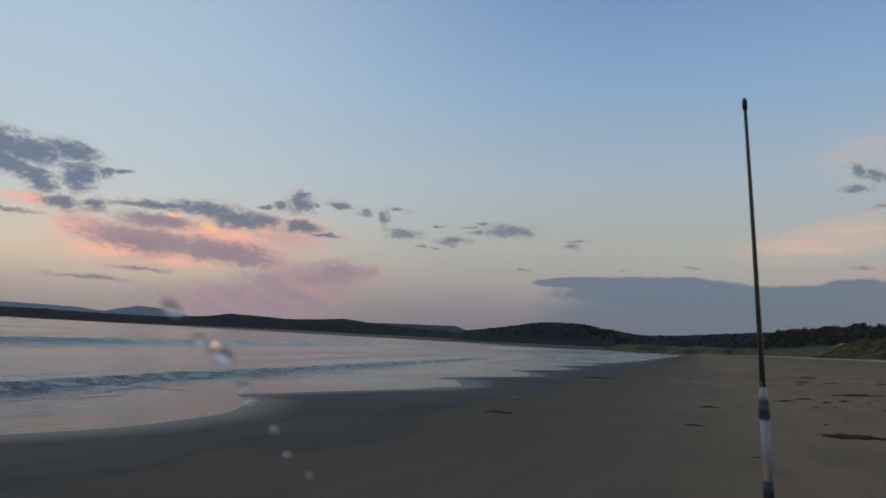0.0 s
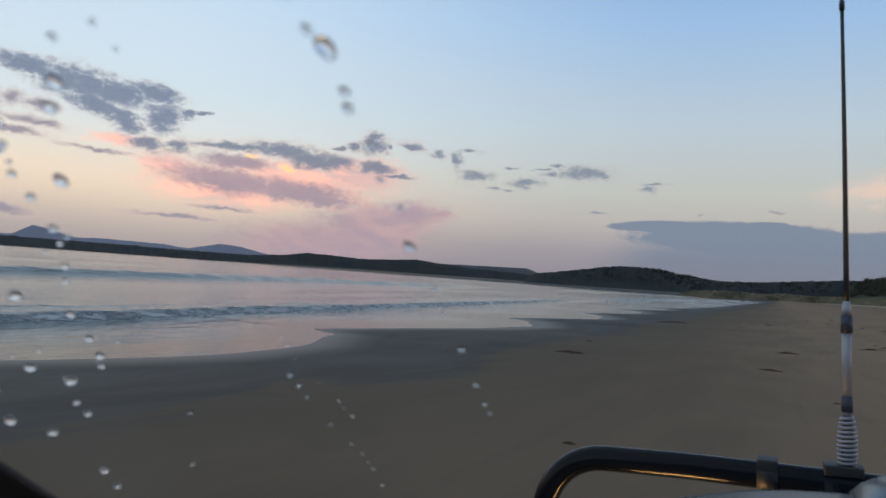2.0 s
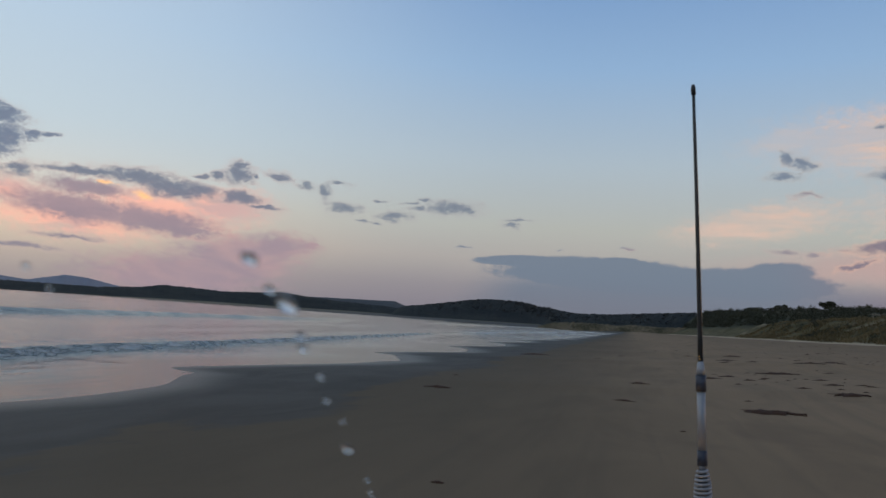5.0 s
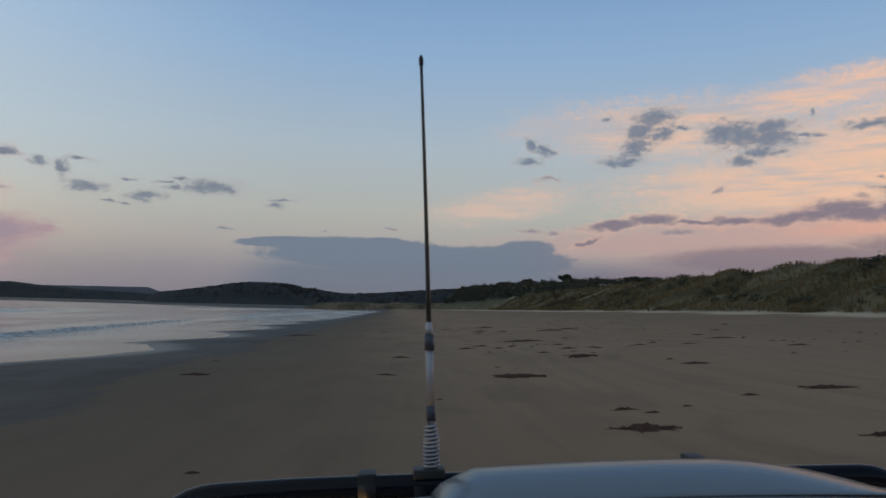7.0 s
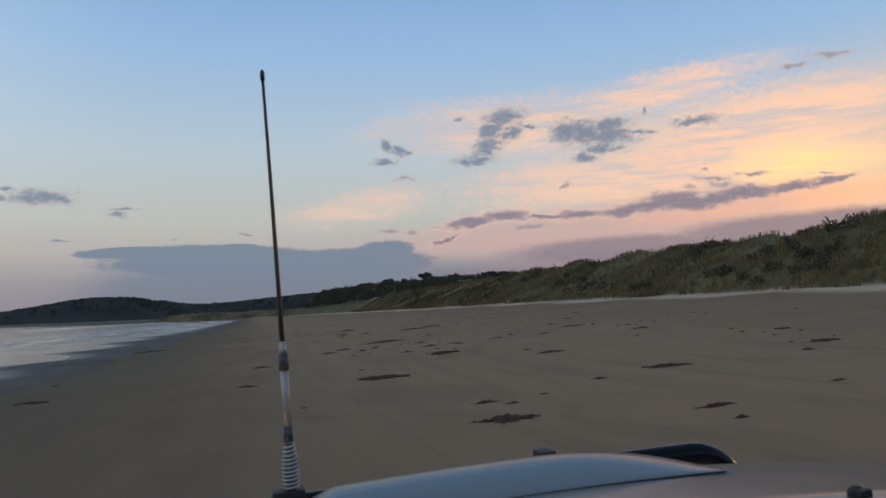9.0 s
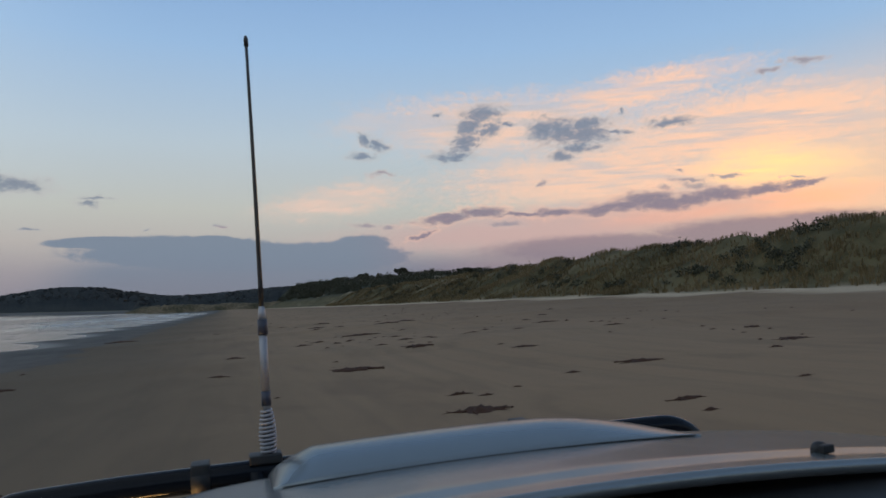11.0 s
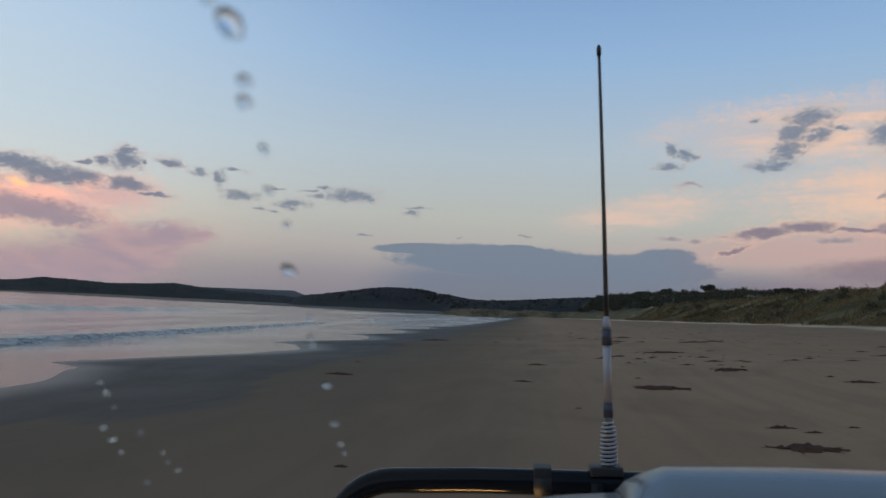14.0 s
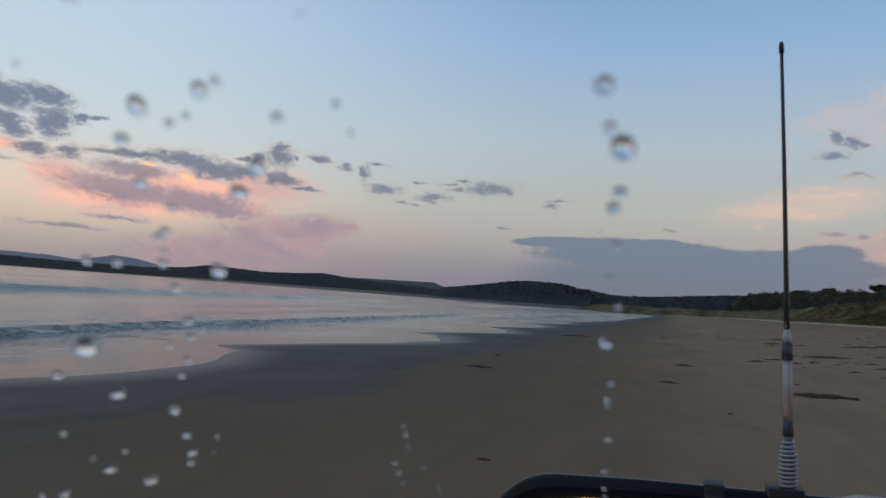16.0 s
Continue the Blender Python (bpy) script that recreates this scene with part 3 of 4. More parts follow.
def sea_z(x, y):
    calm = smooth(x, -14.5, -19)
    return -0.6 + wave_parts(x, y)[0] * calm + 0.012 * nz(x * 2.0, y * 0.6, 0.7, 60.0) * calm + 0.003 * nz(x * 3, y, 0.5, 61.0)


def sea_foam(x, y, z):
    rim = smooth(coast(x, y), -0.9, -0.1) * smooth(nz(x, y, 0.12, 80.0), -0.2, 0.2) * 0.35
    return max(wave_parts(x, y)[1], rim)


water = sheet("water", spaced([(-4600, -600, 200), (-600, -120, 10), (-120, -60, 1.2), (-60, -30, 0.7), (-30, -8, 0.32)]),
              spaced([(-600, -60, 40), (-60, 0, 4), (0, 60, 0.6), (60, 150, 1.5), (150, 400, 6), (400, 1000, 25), (1000, 4600, 150)]), sea_z, SEA,
              {"foam": sea_foam, "thin": lambda x, y, z: smooth(coast(x, y), -7, -2)})
tagged(water, "calm sea at dusk with small breaking waves", "sea", kind="structure")


# ---------------------------------------------------------------- far shore
def hill(name, label, azimuths, elevations, dist, depth, material, rough, step=0.12, clump=0.02):
    a0, a1 = azimuths[0], azimuths[-1]
    cols = int((a1 - a0) / step) + 1
    v, f, rows = [], [], 11
    for i in range(cols):
        a = a0 + (a1 - a0) * i / (cols - 1)
        e = float(np.interp(a, azimuths, elevations)) + 0.04 * noise.noise((a * 0.9, dist * 0.1, 0)) + clump * noise.noise((a * 4.5, dist * 0.2, 1)) + clump * 0.6 * noise.noise((a * 13.0, 2.0, dist))
        fade = smooth(min(a - a0, a1 - a), 0, 1.2)
        for j in range(rows):
            q = j / (rows - 1)
            r = dist + depth * (q - 0.6)
            top = (1.7 + dist * math.tan(radians(e)) * fade)
            shape = smooth(q, -0.05, 0.6) * (1 - 0.85 * smooth(q, 0.65, 1.0))
            z = -6 + (top + 6) * shape + rough * noise.noise((a * 3.0, q * 9, dist * 0.01)) * shape * (0 if j == 6 else 1)
            v.append((r * math.sin(radians(a)), r * math.cos(radians(a)), z))
    for i in range(cols - 1):
        for j in range(rows - 1):
            f.append((i * rows + j, (i + 1) * rows + j, (i + 1) * rows + j + 1, i * rows + j + 1))
    return tagged(new(name, mesh(name, v, f, material)), label, "hill", kind="structure")


hill("mountain_range", "far mountains beyond the bay with haze painted into their colour", [-66, -60, -57.5, -56, -54.8, -53.8, -52.2, -50.3, -46.5, -44.5, -42.3, -40.8, -38.7, -36], [0.6, 0.7, 0.7, 0.8, 1.5, 1.32, 0.88, 0.95, 0.9, 0.72, 1.25, 1.15, 0.72, 0.4], 4300, 700, MOUNTAIN, 8)
hill("far_hill", "pale wooded hill behind the dark shore", [-30, -26, -23.7, -21, -18.4, -17.4, -15], [0.8, 0.95, 1.05, 1.08, 1.13, 0.8, 0.4], 2900, 500, FIELDS, 6)
hill("shore_hill", "dark wooded hills along the far shore", [-68, -58, -50, -44, -40, -37.6, -35.6, -33, -31.5, -29, -27.2, -24, -20, -17, -13], [0.5, 0.62, 0.62, 0.56, 0.58, 0.78, 1.08, 1.0, 0.92, 1.05, 1.2, 0.9, 0.72, 0.62, 0.5], 2100, 500, WOODS, 5, clump=0.05)
hill("headland", "flat-topped dark wooded headland", [-19, -17, -15, -12.6, -11.6, -10.5, -8.6, -7.4, -5, -3.2, -1], [0.5, 0.9, 1.2, 1.60, 1.76, 1.80, 1.78, 1.5, 1.25, 1.05, 0.6], 1300, 360, WOODS, 4, clump=0.07)
hill("wooded_rise", "low dark wood behind the end of the beach", [-7, -5, -3, -1.5, 0.5, 2.4, 5, 8, 11, 14], [0.7, 1.1, 1.17, 1.25, 1.4, 1.6, 1.8, 1.95, 1.8, 1.0], 1080, 260, WOODS, 4, clump=0.06)

hill("end_dunes", "low sandy dunes where the beach ends", [-7, -5, -3, -1, 0.5, 2, 4, 6, 9], [0.2, 0.42, 0.5, 0.42, 0.58, 0.5, 0.62, 0.7, 0.5], 880, 60, SANDY, 1.5, clump=0.09)


# ---------------------------------------------------------------- dune grass, scrub, trees
def blades(points, rng, tall, wide, count):
    """Tufts of bent blades at the points, as one mesh's vertices and faces."""
    n = len(points) * count
    base = np.repeat(np.array(points), count, 0)
    size = np.repeat(rng.uniform(0.65, 1.25, len(points)), count) * tall
    turn, lean = rng.uniform(0, 2 * np.pi, n), rng.uniform(0.1, 0.75, n)
    way = np.stack([np.cos(turn), np.sin(turn), np.zeros(n)], 1)
    side = np.stack([-np.sin(turn), np.cos(turn), np.zeros(n)], 1) * (wide * rng.uniform(0.7, 1.3, n))[:, None]
    foot = base + way * rng.uniform(0, 0.22, n)[:, None] * tall
    up = np.array([0, 0, 1.0])
    midp = foot + up * (size * 0.62)[:, None] + way * (lean * size * 0.28)[:, None]
    tip = foot + up * (size * rng.uniform(0.75, 1.0, n))[:, None] + way * (lean * size * 0.8)[:, None]
    v = np.stack([foot - side, foot + side, midp + side * 0.8, midp - side * 0.8, tip], 1).reshape(-1, 3)
    k = np.arange(n)[:, None] * 5
    quads, tris = (k + np.array([[0, 1, 2, 3]])).tolist(), (k + np.array([[3, 2, 4]])).tolist()
    return v, quads + tris


def tufts():
    rng = np.random.default_rng(5)
    near, far = [], []
    for _ in range(46000):
        y = -12 + 330 * rng.random() ** 1.7
        x = 41 + 23 * rng.random() ** 1.05
        g = turf(x, y, 0) * (0.35 + 0.9 * smooth(nz(x, y, 0.12, 33.0), -0.35, 0.35))
        if rng.random() < g * 0.62:
            (near if y < 120 else far).append((x, y, height(x, y) - 0.05))
    for pts, tall, wide, count in ((near, 0.66, 0.024, 7), (far, 0.8, 0.05, 4)):
        v, f = blades(pts, rng, tall, wide, count)
        tagged(new("dune_grass", mesh("dune_grass", v, f, GRASS, False)), "olive and straw marram grass covering the dunes", "grass", kind="stuff")


def foliage(centres, rng, cards, leaf):
    """Clumps of small leaf cards: centre, radius, height for each."""
    vs, fs, k = [], [], 0
    for (x, y, z, r, h) in centres:
        d = rng.normal(size=(cards, 3))
        d /= np.linalg.norm(d, axis=1)[:, None]
        lump = 0.75 + 0.35 * np.sin(d[:, 0] * 5 + x) * np.cos(d[:, 1] * 4 + y)
        c = np.array([x, y, z]) + d * (rng.uniform(0.55, 1.0, cards) * lump)[:, None] * np.array([r, r, h])
        a = rng.normal(size=(cards, 3)); a /= np.linalg.norm(a, axis=1)[:, None]
        b = np.cross(a, rng.normal(size=(cards, 3))); b /= np.linalg.norm(b, axis=1)[:, None]
        s = (leaf * r * rng.uniform(0.6, 1.4, cards))[:, None]
        vs.append(np.stack([c - a * s, c + b * s * 0.7, c + a * s, c - b * s * 0.7], 1).reshape(-1, 3))
        fs += (k + np.arange(cards)[:, None] * 4 + np.array([[0, 1, 2, 3]])).tolist()
        k += cards * 4
    return np.concatenate(vs), fs


def scrub():
    rng = np.random.default_rng(11)
    low, high = [], []
    while len(low) < 330:
        x, y = rng.uniform(44, 68), -5 + 300 * rng.random() ** 1.4
        if nz(x, y, 0.06, 90.0) > 0.1 and turf(x, y, 0) > 0.5:
            r = rng.uniform(0.5, 1.3)
            low.append((x, y, height(x, y) + 0.3 * r, r, r * 0.75))
    while len(high) < 1900:
        x, y = rng.uniform(60, 112), 5 + 900 * rng.random() ** 1.4
        if smooth(x + 0.06 * min(y, 250), 66, 88) > rng.random():
            r = rng.uniform(0.5, 1.15) * (1.0 + 0.004 * y)
            high.append((x, y, height(x, y) + 0.5 * r, r, r * rng.uniform(0.7, 1.15)))
    for rows, cards, leaf in ((low, 150, 0.10), (high, 110, 0.13)):
        v, f = foliage(rows, rng, cards, leaf)
        tagged(new("coastal_scrub", mesh("coastal_scrub", v, f, LEAF, False)), "dark low scrub on the dune ridge", "scrub", kind="stuff")
    # woods on the far hills, along their tops and slopes
    far = []
    for a0, a1, dist, depth, size, count, top in ((-17, -3, 1300, 360, 5.5, 750, lambda a: np.interp(a, [-17, -15, -12, -10.5, -8.5, -5, -3], [0.75, 1.14, 1.68, 1.76, 1.74, 1.2, 0.98])),
                                                  (-6, 11, 1080, 260, 4.8, 750, lambda a: np.interp(a, [-5, -1.5, 2.4, 5, 8, 11], [1.05, 1.2, 1.55, 1.75, 1.9, 1.75]))):
        for _ in range(count):
            a, q = rng.uniform(a0, a1), rng.uniform(0.3, 0.6)
            r = dist + depth * (q - 0.6)
            z = -6 + (7.7 + dist * math.tan(radians(float(top(a))))) * smooth(q, -0.05, 0.6)
            s = size * rng.uniform(0.4, 1.0)
            far.append((r * math.sin(radians(a)), r * math.cos(radians(a)), z - 0.2 * s, s, s * 0.7))
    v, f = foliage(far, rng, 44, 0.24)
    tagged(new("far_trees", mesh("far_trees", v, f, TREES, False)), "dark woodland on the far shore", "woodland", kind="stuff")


def tree(x, y, tall, spread, seed):
    rng = np.random.default_rng(seed)
    z = height(x, y) - 0.2
    t = tagged(new("tree"), "dark wind-shaped tree on the dune ridge", "tree", "trees on the ridge")
    t.matrix_world = pose(x, y, z)
    bm = bmesh.new()
    lean = rng.uniform(-0.12, 0.12)
    limbs = [((0, 0, 0), (lean * tall, 0, tall * 0.62), 0.16, 0.08)]
    for k in range(5):
        a = k * 1.26 + rng.uniform(0, 0.8)
        s = 0.35 + 0.06 * k
        limbs.append(((lean * tall * s, 0, tall * s), (lean * tall * s + spread * 0.7 * math.cos(a), spread * 0.7 * math.sin(a), tall * (0.72 + 0.05 * k)), 0.08, 0.03))
    for p0, p1, r0, r1 in limbs:
        a, b = Vector(p0), Vector(p1)
        m = Matrix.Translation((a + b) / 2) @ (b - a).to_track_quat("Z", "Y").to_matrix().to_4x4()
        bmesh.ops.create_cone(bm, cap_ends=True, segments=7, radius1=r0, radius2=r1, depth=(b - a).length, matrix=m)
    part("trunk", bm, BARK, t)
    clumps = [(p1[0] + rng.uniform(-0.3, 0.3), p1[1], p1[2] + 0.1, spread * rng.uniform(0.5, 0.75), tall * rng.uniform(0.2, 0.3)) for _, p1, _, _ in limbs]
    clumps += [(rng.uniform(-0.6, 0.6) * spread, rng.uniform(-0.6, 0.6) * spread, tall * rng.uniform(0.6, 0.95), spread * 0.55, tall * 0.22) for _ in range(6)]
    v, f = foliage(clumps, rng, 260, 0.14)
    part("crown", mesh("crown", v, f, LEAF, False), LEAF, t)


tufts()
scrub()
for k, (az_deg, x, tall) in enumerate(((18.4, 86, 3.4), (19.0, 88, 3.2), (19.6, 88, 2.6), (20.6, 84, 2.8), (22.4, 84, 3.2), (23.1, 90, 3.0), (29.4, 84, 2.0), (30.2, 82, 2.1), (31.0, 86, 1.8), (33.5, 86, 1.2),
                                       (43.6, 84, 2.0), (13.4, 92, 5.0), (10.5, 95, 5.4), (8.6, 98, 6.0))):
    tree(x, x / math.tan(radians(az_deg)), tall, tall * 0.72, 100 + k)


# ---------------------------------------------------------------- seaweed
def kelp_mesh(seed):
    """A heap of washed-up weed: a low lumpy mound, longer than wide, with flat straps lying out of it."""
    rng = np.random.default_rng(seed)
    bm = bmesh.new()
    rings, seg = 6, 22
    last = [bm.verts.new((0, 0, 0.062))]
    for i in range(1, rings + 1):
        q, ring = i / rings, []
        for k in range(seg):
            a = 2 * math.pi * k / seg
            r = q * (1 + 0.6 * noise.noise((math.cos(a) * 1.6, math.sin(a) * 1.6, seed * 3.7)) + 0.25 * noise.noise((math.cos(a) * 5, math.sin(a) * 5, seed * 1.3)))
            z = 0.070 * (1 - q ** 3) * (1 + 1.1 * noise.noise((r * 4 * math.cos(a), r * 4 * math.sin(a), seed + 0.5))) - (0.02 if i == rings else 0)
            ring.append(bm.verts.new((0.62 * r * math.cos(a), 0.30 * r * math.sin(a), z)))
        for k in range(seg):
            if i == 1:
                bm.faces.new((last[0], ring[k], ring[(k + 1) % seg]))
            else:
                bm.faces.new((last[k], ring[k], ring[(k + 1) % seg], last[(k + 1) % seg]))
        last = ring
    for s in range(9):
        a = rng.normal(0, 0.5) + (math.pi if s % 2 else 0)
        p, w, rows = np.array([0.25 * math.cos(a), 0.12 * math.sin(a)]), rng.uniform(0.02, 0.05), []
        for j in range(9):
            a += rng.normal(0, 0.28)
            p = p + 0.085 * np.array([math.cos(a), math.sin(a) * 0.7])
            sd = np.array([-math.sin(a), math.cos(a)]) * w * (1 - 0.09 * j)
            z = max(0.012, 0.045 - 0.006 * j) + 0.012 * rng.random()
            rows.append([bm.verts.new((*(p + sd), z - 0.01)), bm.verts.new((*p, z + 0.012)), bm.verts.new((*(p - sd), z - 0.01)), bm.verts.new((*p, z - 0.03))])
        for r0, r1 in zip(rows, rows[1:]):
            for i in range(4):
                bm.faces.new((r0[i], r1[i], r1[(i + 1) % 4], r0[(i + 1) % 4]))
    bmesh.ops.recalc_face_normals(bm, faces=bm.faces)
    me = bpy.data.meshes.new("seaweed_clump")
    bm.to_mesh(me)
    bm.free()
    me.materials.append(KELP)
    me.shade_smooth()
    return me


KELP_MESHES = [kelp_mesh(s) for s in range(1, 8)]
# along the beach: x, y, half length
WEED_NEAR = [(-0.1, 19.2, 0.38), (3.1, 30.3, 0.48), (4.0, 32.6, 0.46), (3.5, 25.8, 0.16), (5.3, 31.6, 0.25), (5.1, 24.1, 0.27), (3.1, 17.8, 0.78), (5.8, 22.0, 0.53), (3.8, 11.6, 0.27), (4.1, 11.1, 0.17),
             (10.4, 28.4, 0.24), (8.2, 19.1, 0.42), (6.5, 12.8, 0.23), (4.9, 11.7, 0.12), (8.3, 13.3, 0.55), (11.9, 20.8, 0.11), (13.1, 22.6, 0.41), (12.6, 14.8, 0.12), (13.0, 14.2, 0.51), (11.4, 12.9, 0.2),
             (8.3, 8.8, 0.19), (5.8, 8.2, 0.31), (5.5, 7.3, 0.14), (15.2, 18.2, 0.37), (15.0, 21.6, 0.21), (14.5, 31.3, 0.67)]
WEED_FAR = [(3.4, 9.5, 0.55), (-2.0, 48.5, 0.3), (4.2, 57.7, 0.41), (7.4, 58.3, 0.69), (9.5, 43.6, 0.87), (11.8, 48.4, 0.7), (-5.3, 20.4, 0.5), (0.3, 24.2, 0.4), (6.5, 35.7, 1.0), (1.0, 14.2, 0.11), (9.8, 45.5, 0.44),
            (6.8, 44.8, 0.43), (6.1, 50.6, 0.72), (-6.6, 52.7, 1.12), (-5.9, 25.1, 0.16), (-0.6, 55.8, 0.35), (-2.0, 7.9, 0.14)]


def weed(x, y, half, k):
    z = height(x, y)
    s = half / 1.05
    ob = new("seaweed_clump", KELP_MESHES[k % 7])
    slope = math.degrees(math.atan(0.065 if x > 0 else 0.045))
    ob.matrix_world = pose(x, y, z - 0.012, 0, -slope, 0) @ Matrix.Rotation(radians((k * 47) % 50 - 25), 4, "Z") @ Matrix.Diagonal((s, s * (1.15 + 0.3 * (k % 4)), min(1.3, 0.30 + 0.9 * s), 1))
    size = "small scrap" if half < 0.3 else ("long heap" if half > 0.65 else "heap")
    tagged(ob, f"dark brown {size} of washed-up seaweed on the sand", "seaweed", "seaweed on the beach")


for k, (x, y, half) in enumerate(WEED_NEAR + WEED_FAR):
    weed(x, y, half, k)
sr = random.Random(8)
for k in range(46):
    y = sr.uniform(14, 60)
    weed(13.5 + 0.05 * y + sr.gauss(0, 0.7) + (6 if k % 3 == 0 else 0), y, sr.uniform(0.05, 0.16), k + 5)
wr = random.Random(21)
for k in range(60):
    y = 26 + 150 * wr.random() ** 1.5
    x = wr.choice((6, 13, 20)) * (0.7 + 0.004 * y) + wr.gauss(0, 2.0)
    weed(x, y, wr.uniform(0.10, 0.38), k + 3)
for k in range(60):
    y = wr.uniform(20, 75)
    weed(wr.uniform(0.1, 0.42) * y + wr.gauss(0, 1.0), y, wr.uniform(0.05, 0.2), k + 2)


# ---------------------------------------------------------------- the vehicle
def box(bm, x0, x1, y0, y1, z0, z1, bevel=0.0):
    g = bmesh.ops.create_cube(bm, size=1, matrix=Matrix.Translation(((x0 + x1) / 2, (y0 + y1) / 2, (z0 + z1) / 2)) @ Matrix.Diagonal((x1 - x0, y1 - y0, z1 - z0, 1)))
    if bevel:
        bmesh.ops.bevel(bm, geom=list({e for v in g["verts"] for e in v.link_edges}), offset=bevel, segments=3, affect="EDGES", profile=0.6)


def tube(bm, points, radii, seg=14, caps=True):
    """A round tube along the points; radii: one for each point or one for all."""
    pts = [Vector(p) for p in points]
    radii = radii if hasattr(radii, "__len__") else [radii] * len(pts)
    side, rings = None, []
    for i, p in enumerate(pts):
        t = (pts[min(i + 1, len(pts) - 1)] - pts[max(i - 1, 0)]).normalized()
        if side is None:
            side = t.orthogonal().normalized()
        side = (side - t * side.dot(t)).normalized()
        up = t.cross(side)
        rings.append([bm.verts.new(p + (side * math.cos(2 * math.pi * k / seg) + up * math.sin(2 * math.pi * k / seg)) * radii[i]) for k in range(seg)])
    for a, b in zip(rings, rings[1:]):
        for k in range(seg):
            bm.faces.new((a[k], a[(k + 1) % seg], b[(k + 1) % seg], b[k]))
    if caps:
        bm.faces.new(rings[0][::-1])
        bm.faces.new(rings[-1])


def slab(bm, grid, thick):
    """A sheet of points with thickness below it."""
    n, m = len(grid), len(grid[0])
    top = [[bm.verts.new(p) for p in row] for row in grid]
    low = [[bm.verts.new(Vector(p) - Vector(thick)) for p in row] for row in grid]
    for i in range(n - 1):
        for j in range(m - 1):
            bm.faces.new((top[i][j], top[i + 1][j], top[i + 1][j + 1], top[i][j + 1]))
            bm.faces.new((low[i][j + 1], low[i + 1][j + 1], low[i + 1][j], low[i][j]))
    for i in range(n - 1):
        bm.faces.new((top[i][0], low[i][0], low[i + 1][0], top[i + 1][0]))
        bm.faces.new((top[i + 1][m - 1], low[i + 1][m - 1], low[i][m - 1], top[i][m - 1]))
    for j in range(m - 1):
        bm.faces.new((top[0][j + 1], low[0][j + 1], low[0][j], top[0][j]))
        bm.faces.new((top[n - 1][j], low[n - 1][j], low[n - 1][j + 1], top[n - 1][j + 1]))


def screen_y(x, z):
    """Where the windscreen stands ahead of the eye, by the world's x and z."""
    return 0.2 + (1.716 - z) * 1.44 - 2.4 * max(0.0, -0.12 - x) ** 2 - 2.4 * max(0.0, x - 1.1) ** 2


def bonnet_z(x, y):
    """The bonnet's skin in the vehicle's own axes."""
    s = abs(x)
    z = 1.333 - 0.02 * (s / 0.6) ** 2 - 0.05 * smooth(s, 0.93, 1.02) - 0.06 * smooth(-x, 0.42, 0.9)
    z += (1.5 - y) * 0.098 - 0.006 * smooth(y, 1.05, 1.02) - 0.11 * smooth(y, 1.52, 1.74)
    return z


def scoop_z(x, y):
    rise = math.sin(0.5 * math.pi * max(0.0, min(1.0, (y - 1.33) / 0.17))) ** 0.85
    wide = max(0.0, min(1.0, (x + 0.335) / 0.09)) ** 0.6 * math.sin(0.5 * math.pi * max(0.0, min(1.0, (0.555 - x) / 0.33))) ** 0.8
    return bonnet_z(x, y) + 0.001 + 0.046 * rise * wide


car = tagged(new("off_road_vehicle"), "pale silver off-road vehicle with a black bull bar on the sand", "vehicle")
car.matrix_world = CAR_POSE

bm = bmesh.new()
profile = [(1.66, 0.62), (1.72, 0.86), (1.68, 1.12), (1.60, 1.20), (0.60, 1.24), (-2.70, 1.24), (-2.80, 1.05), (-2.78, 0.62), (-2.2, 0.5), (1.2, 0.48)]
ends = []
for x in (-0.97, -0.93, 0.93, 0.97):
    k = 0.03 if abs(x) > 0.95 else 0.0
    ends.append([bm.verts.new((x, y - (k if y > 0 else -k), z + (k if z < 0.8 else -k))) for y, z in profile])
for a, b in zip(ends, ends[1:]):
    for i in range(len(profile)):
        j = (i + 1) % len(profile)
        bm.faces.new((a[i], b[i], b[j], a[j]))
bm.faces.new(ends[0][::-1])
bm.faces.new(ends[-1])
part("body", bm, PAINT, car)

bm = bmesh.new()
xs_b = [-1.0 + 2.0 * i / 60 for i in range(61)]
ys_b = [0.93 + 0.81 * j / 36 for j in range(37)]
slab(bm, [[(x, y - 0.10 * (x / 0.9) ** 2, bonnet_z(x, y)) for y in ys_b] for x in xs_b], (0, 0, 0.02))
part("bonnet", bm, PAINT, car, "smooth pale silver bonnet")
bm = bmesh.new()
slab(bm, [[(x, y, scoop_z(x, y)) for y in [1.33 + 0.37 * (j / 30) for j in range(31)]] for x in [-0.335 + 0.89 * i / 50 for i in range(51)]], (0, 0, 0.03))
scoop = part("bonnet_scoop", bm, PAINT, car, "raised glossy scoop on the bonnet")
# black tube added for the dark gap at the scoop's rear edge
bm = bmesh.new()
tube(bm, [(x, 1.329, bonnet_z(x, 1.329)) for x in [-0.32 + 0.86 * i / 30 for i in range(31)]], 0.0014, 8)
part("seam", bm, RUBBER, scoop, "thin dark gap along the scoop, drawn as a black tube")
bm = bmesh.new()
slab(bm, [[(x, y, 1.325 + 0.02 * (y - 0.5)) for y in (0.45, 0.6, 0.8, 0.99)] for x in [-0.9 + 1.8 * i / 12 for i in range(13)]], (0, 0, 0.04))
part("cowl", bm, BLACK_PLASTIC, car, "black plastic cowl under the windscreen")
bm = bmesh.new()
slab(bm, [[(x, y, 1.29 + 0.02 * math.sin((y + 0.3) * 3)) for y in (-0.35, -0.2, 0.0, 0.2, 0.44)] for x in [-0.86 + 1.72 * i / 12 for i in range(13)]], (0, 0, 0.12))
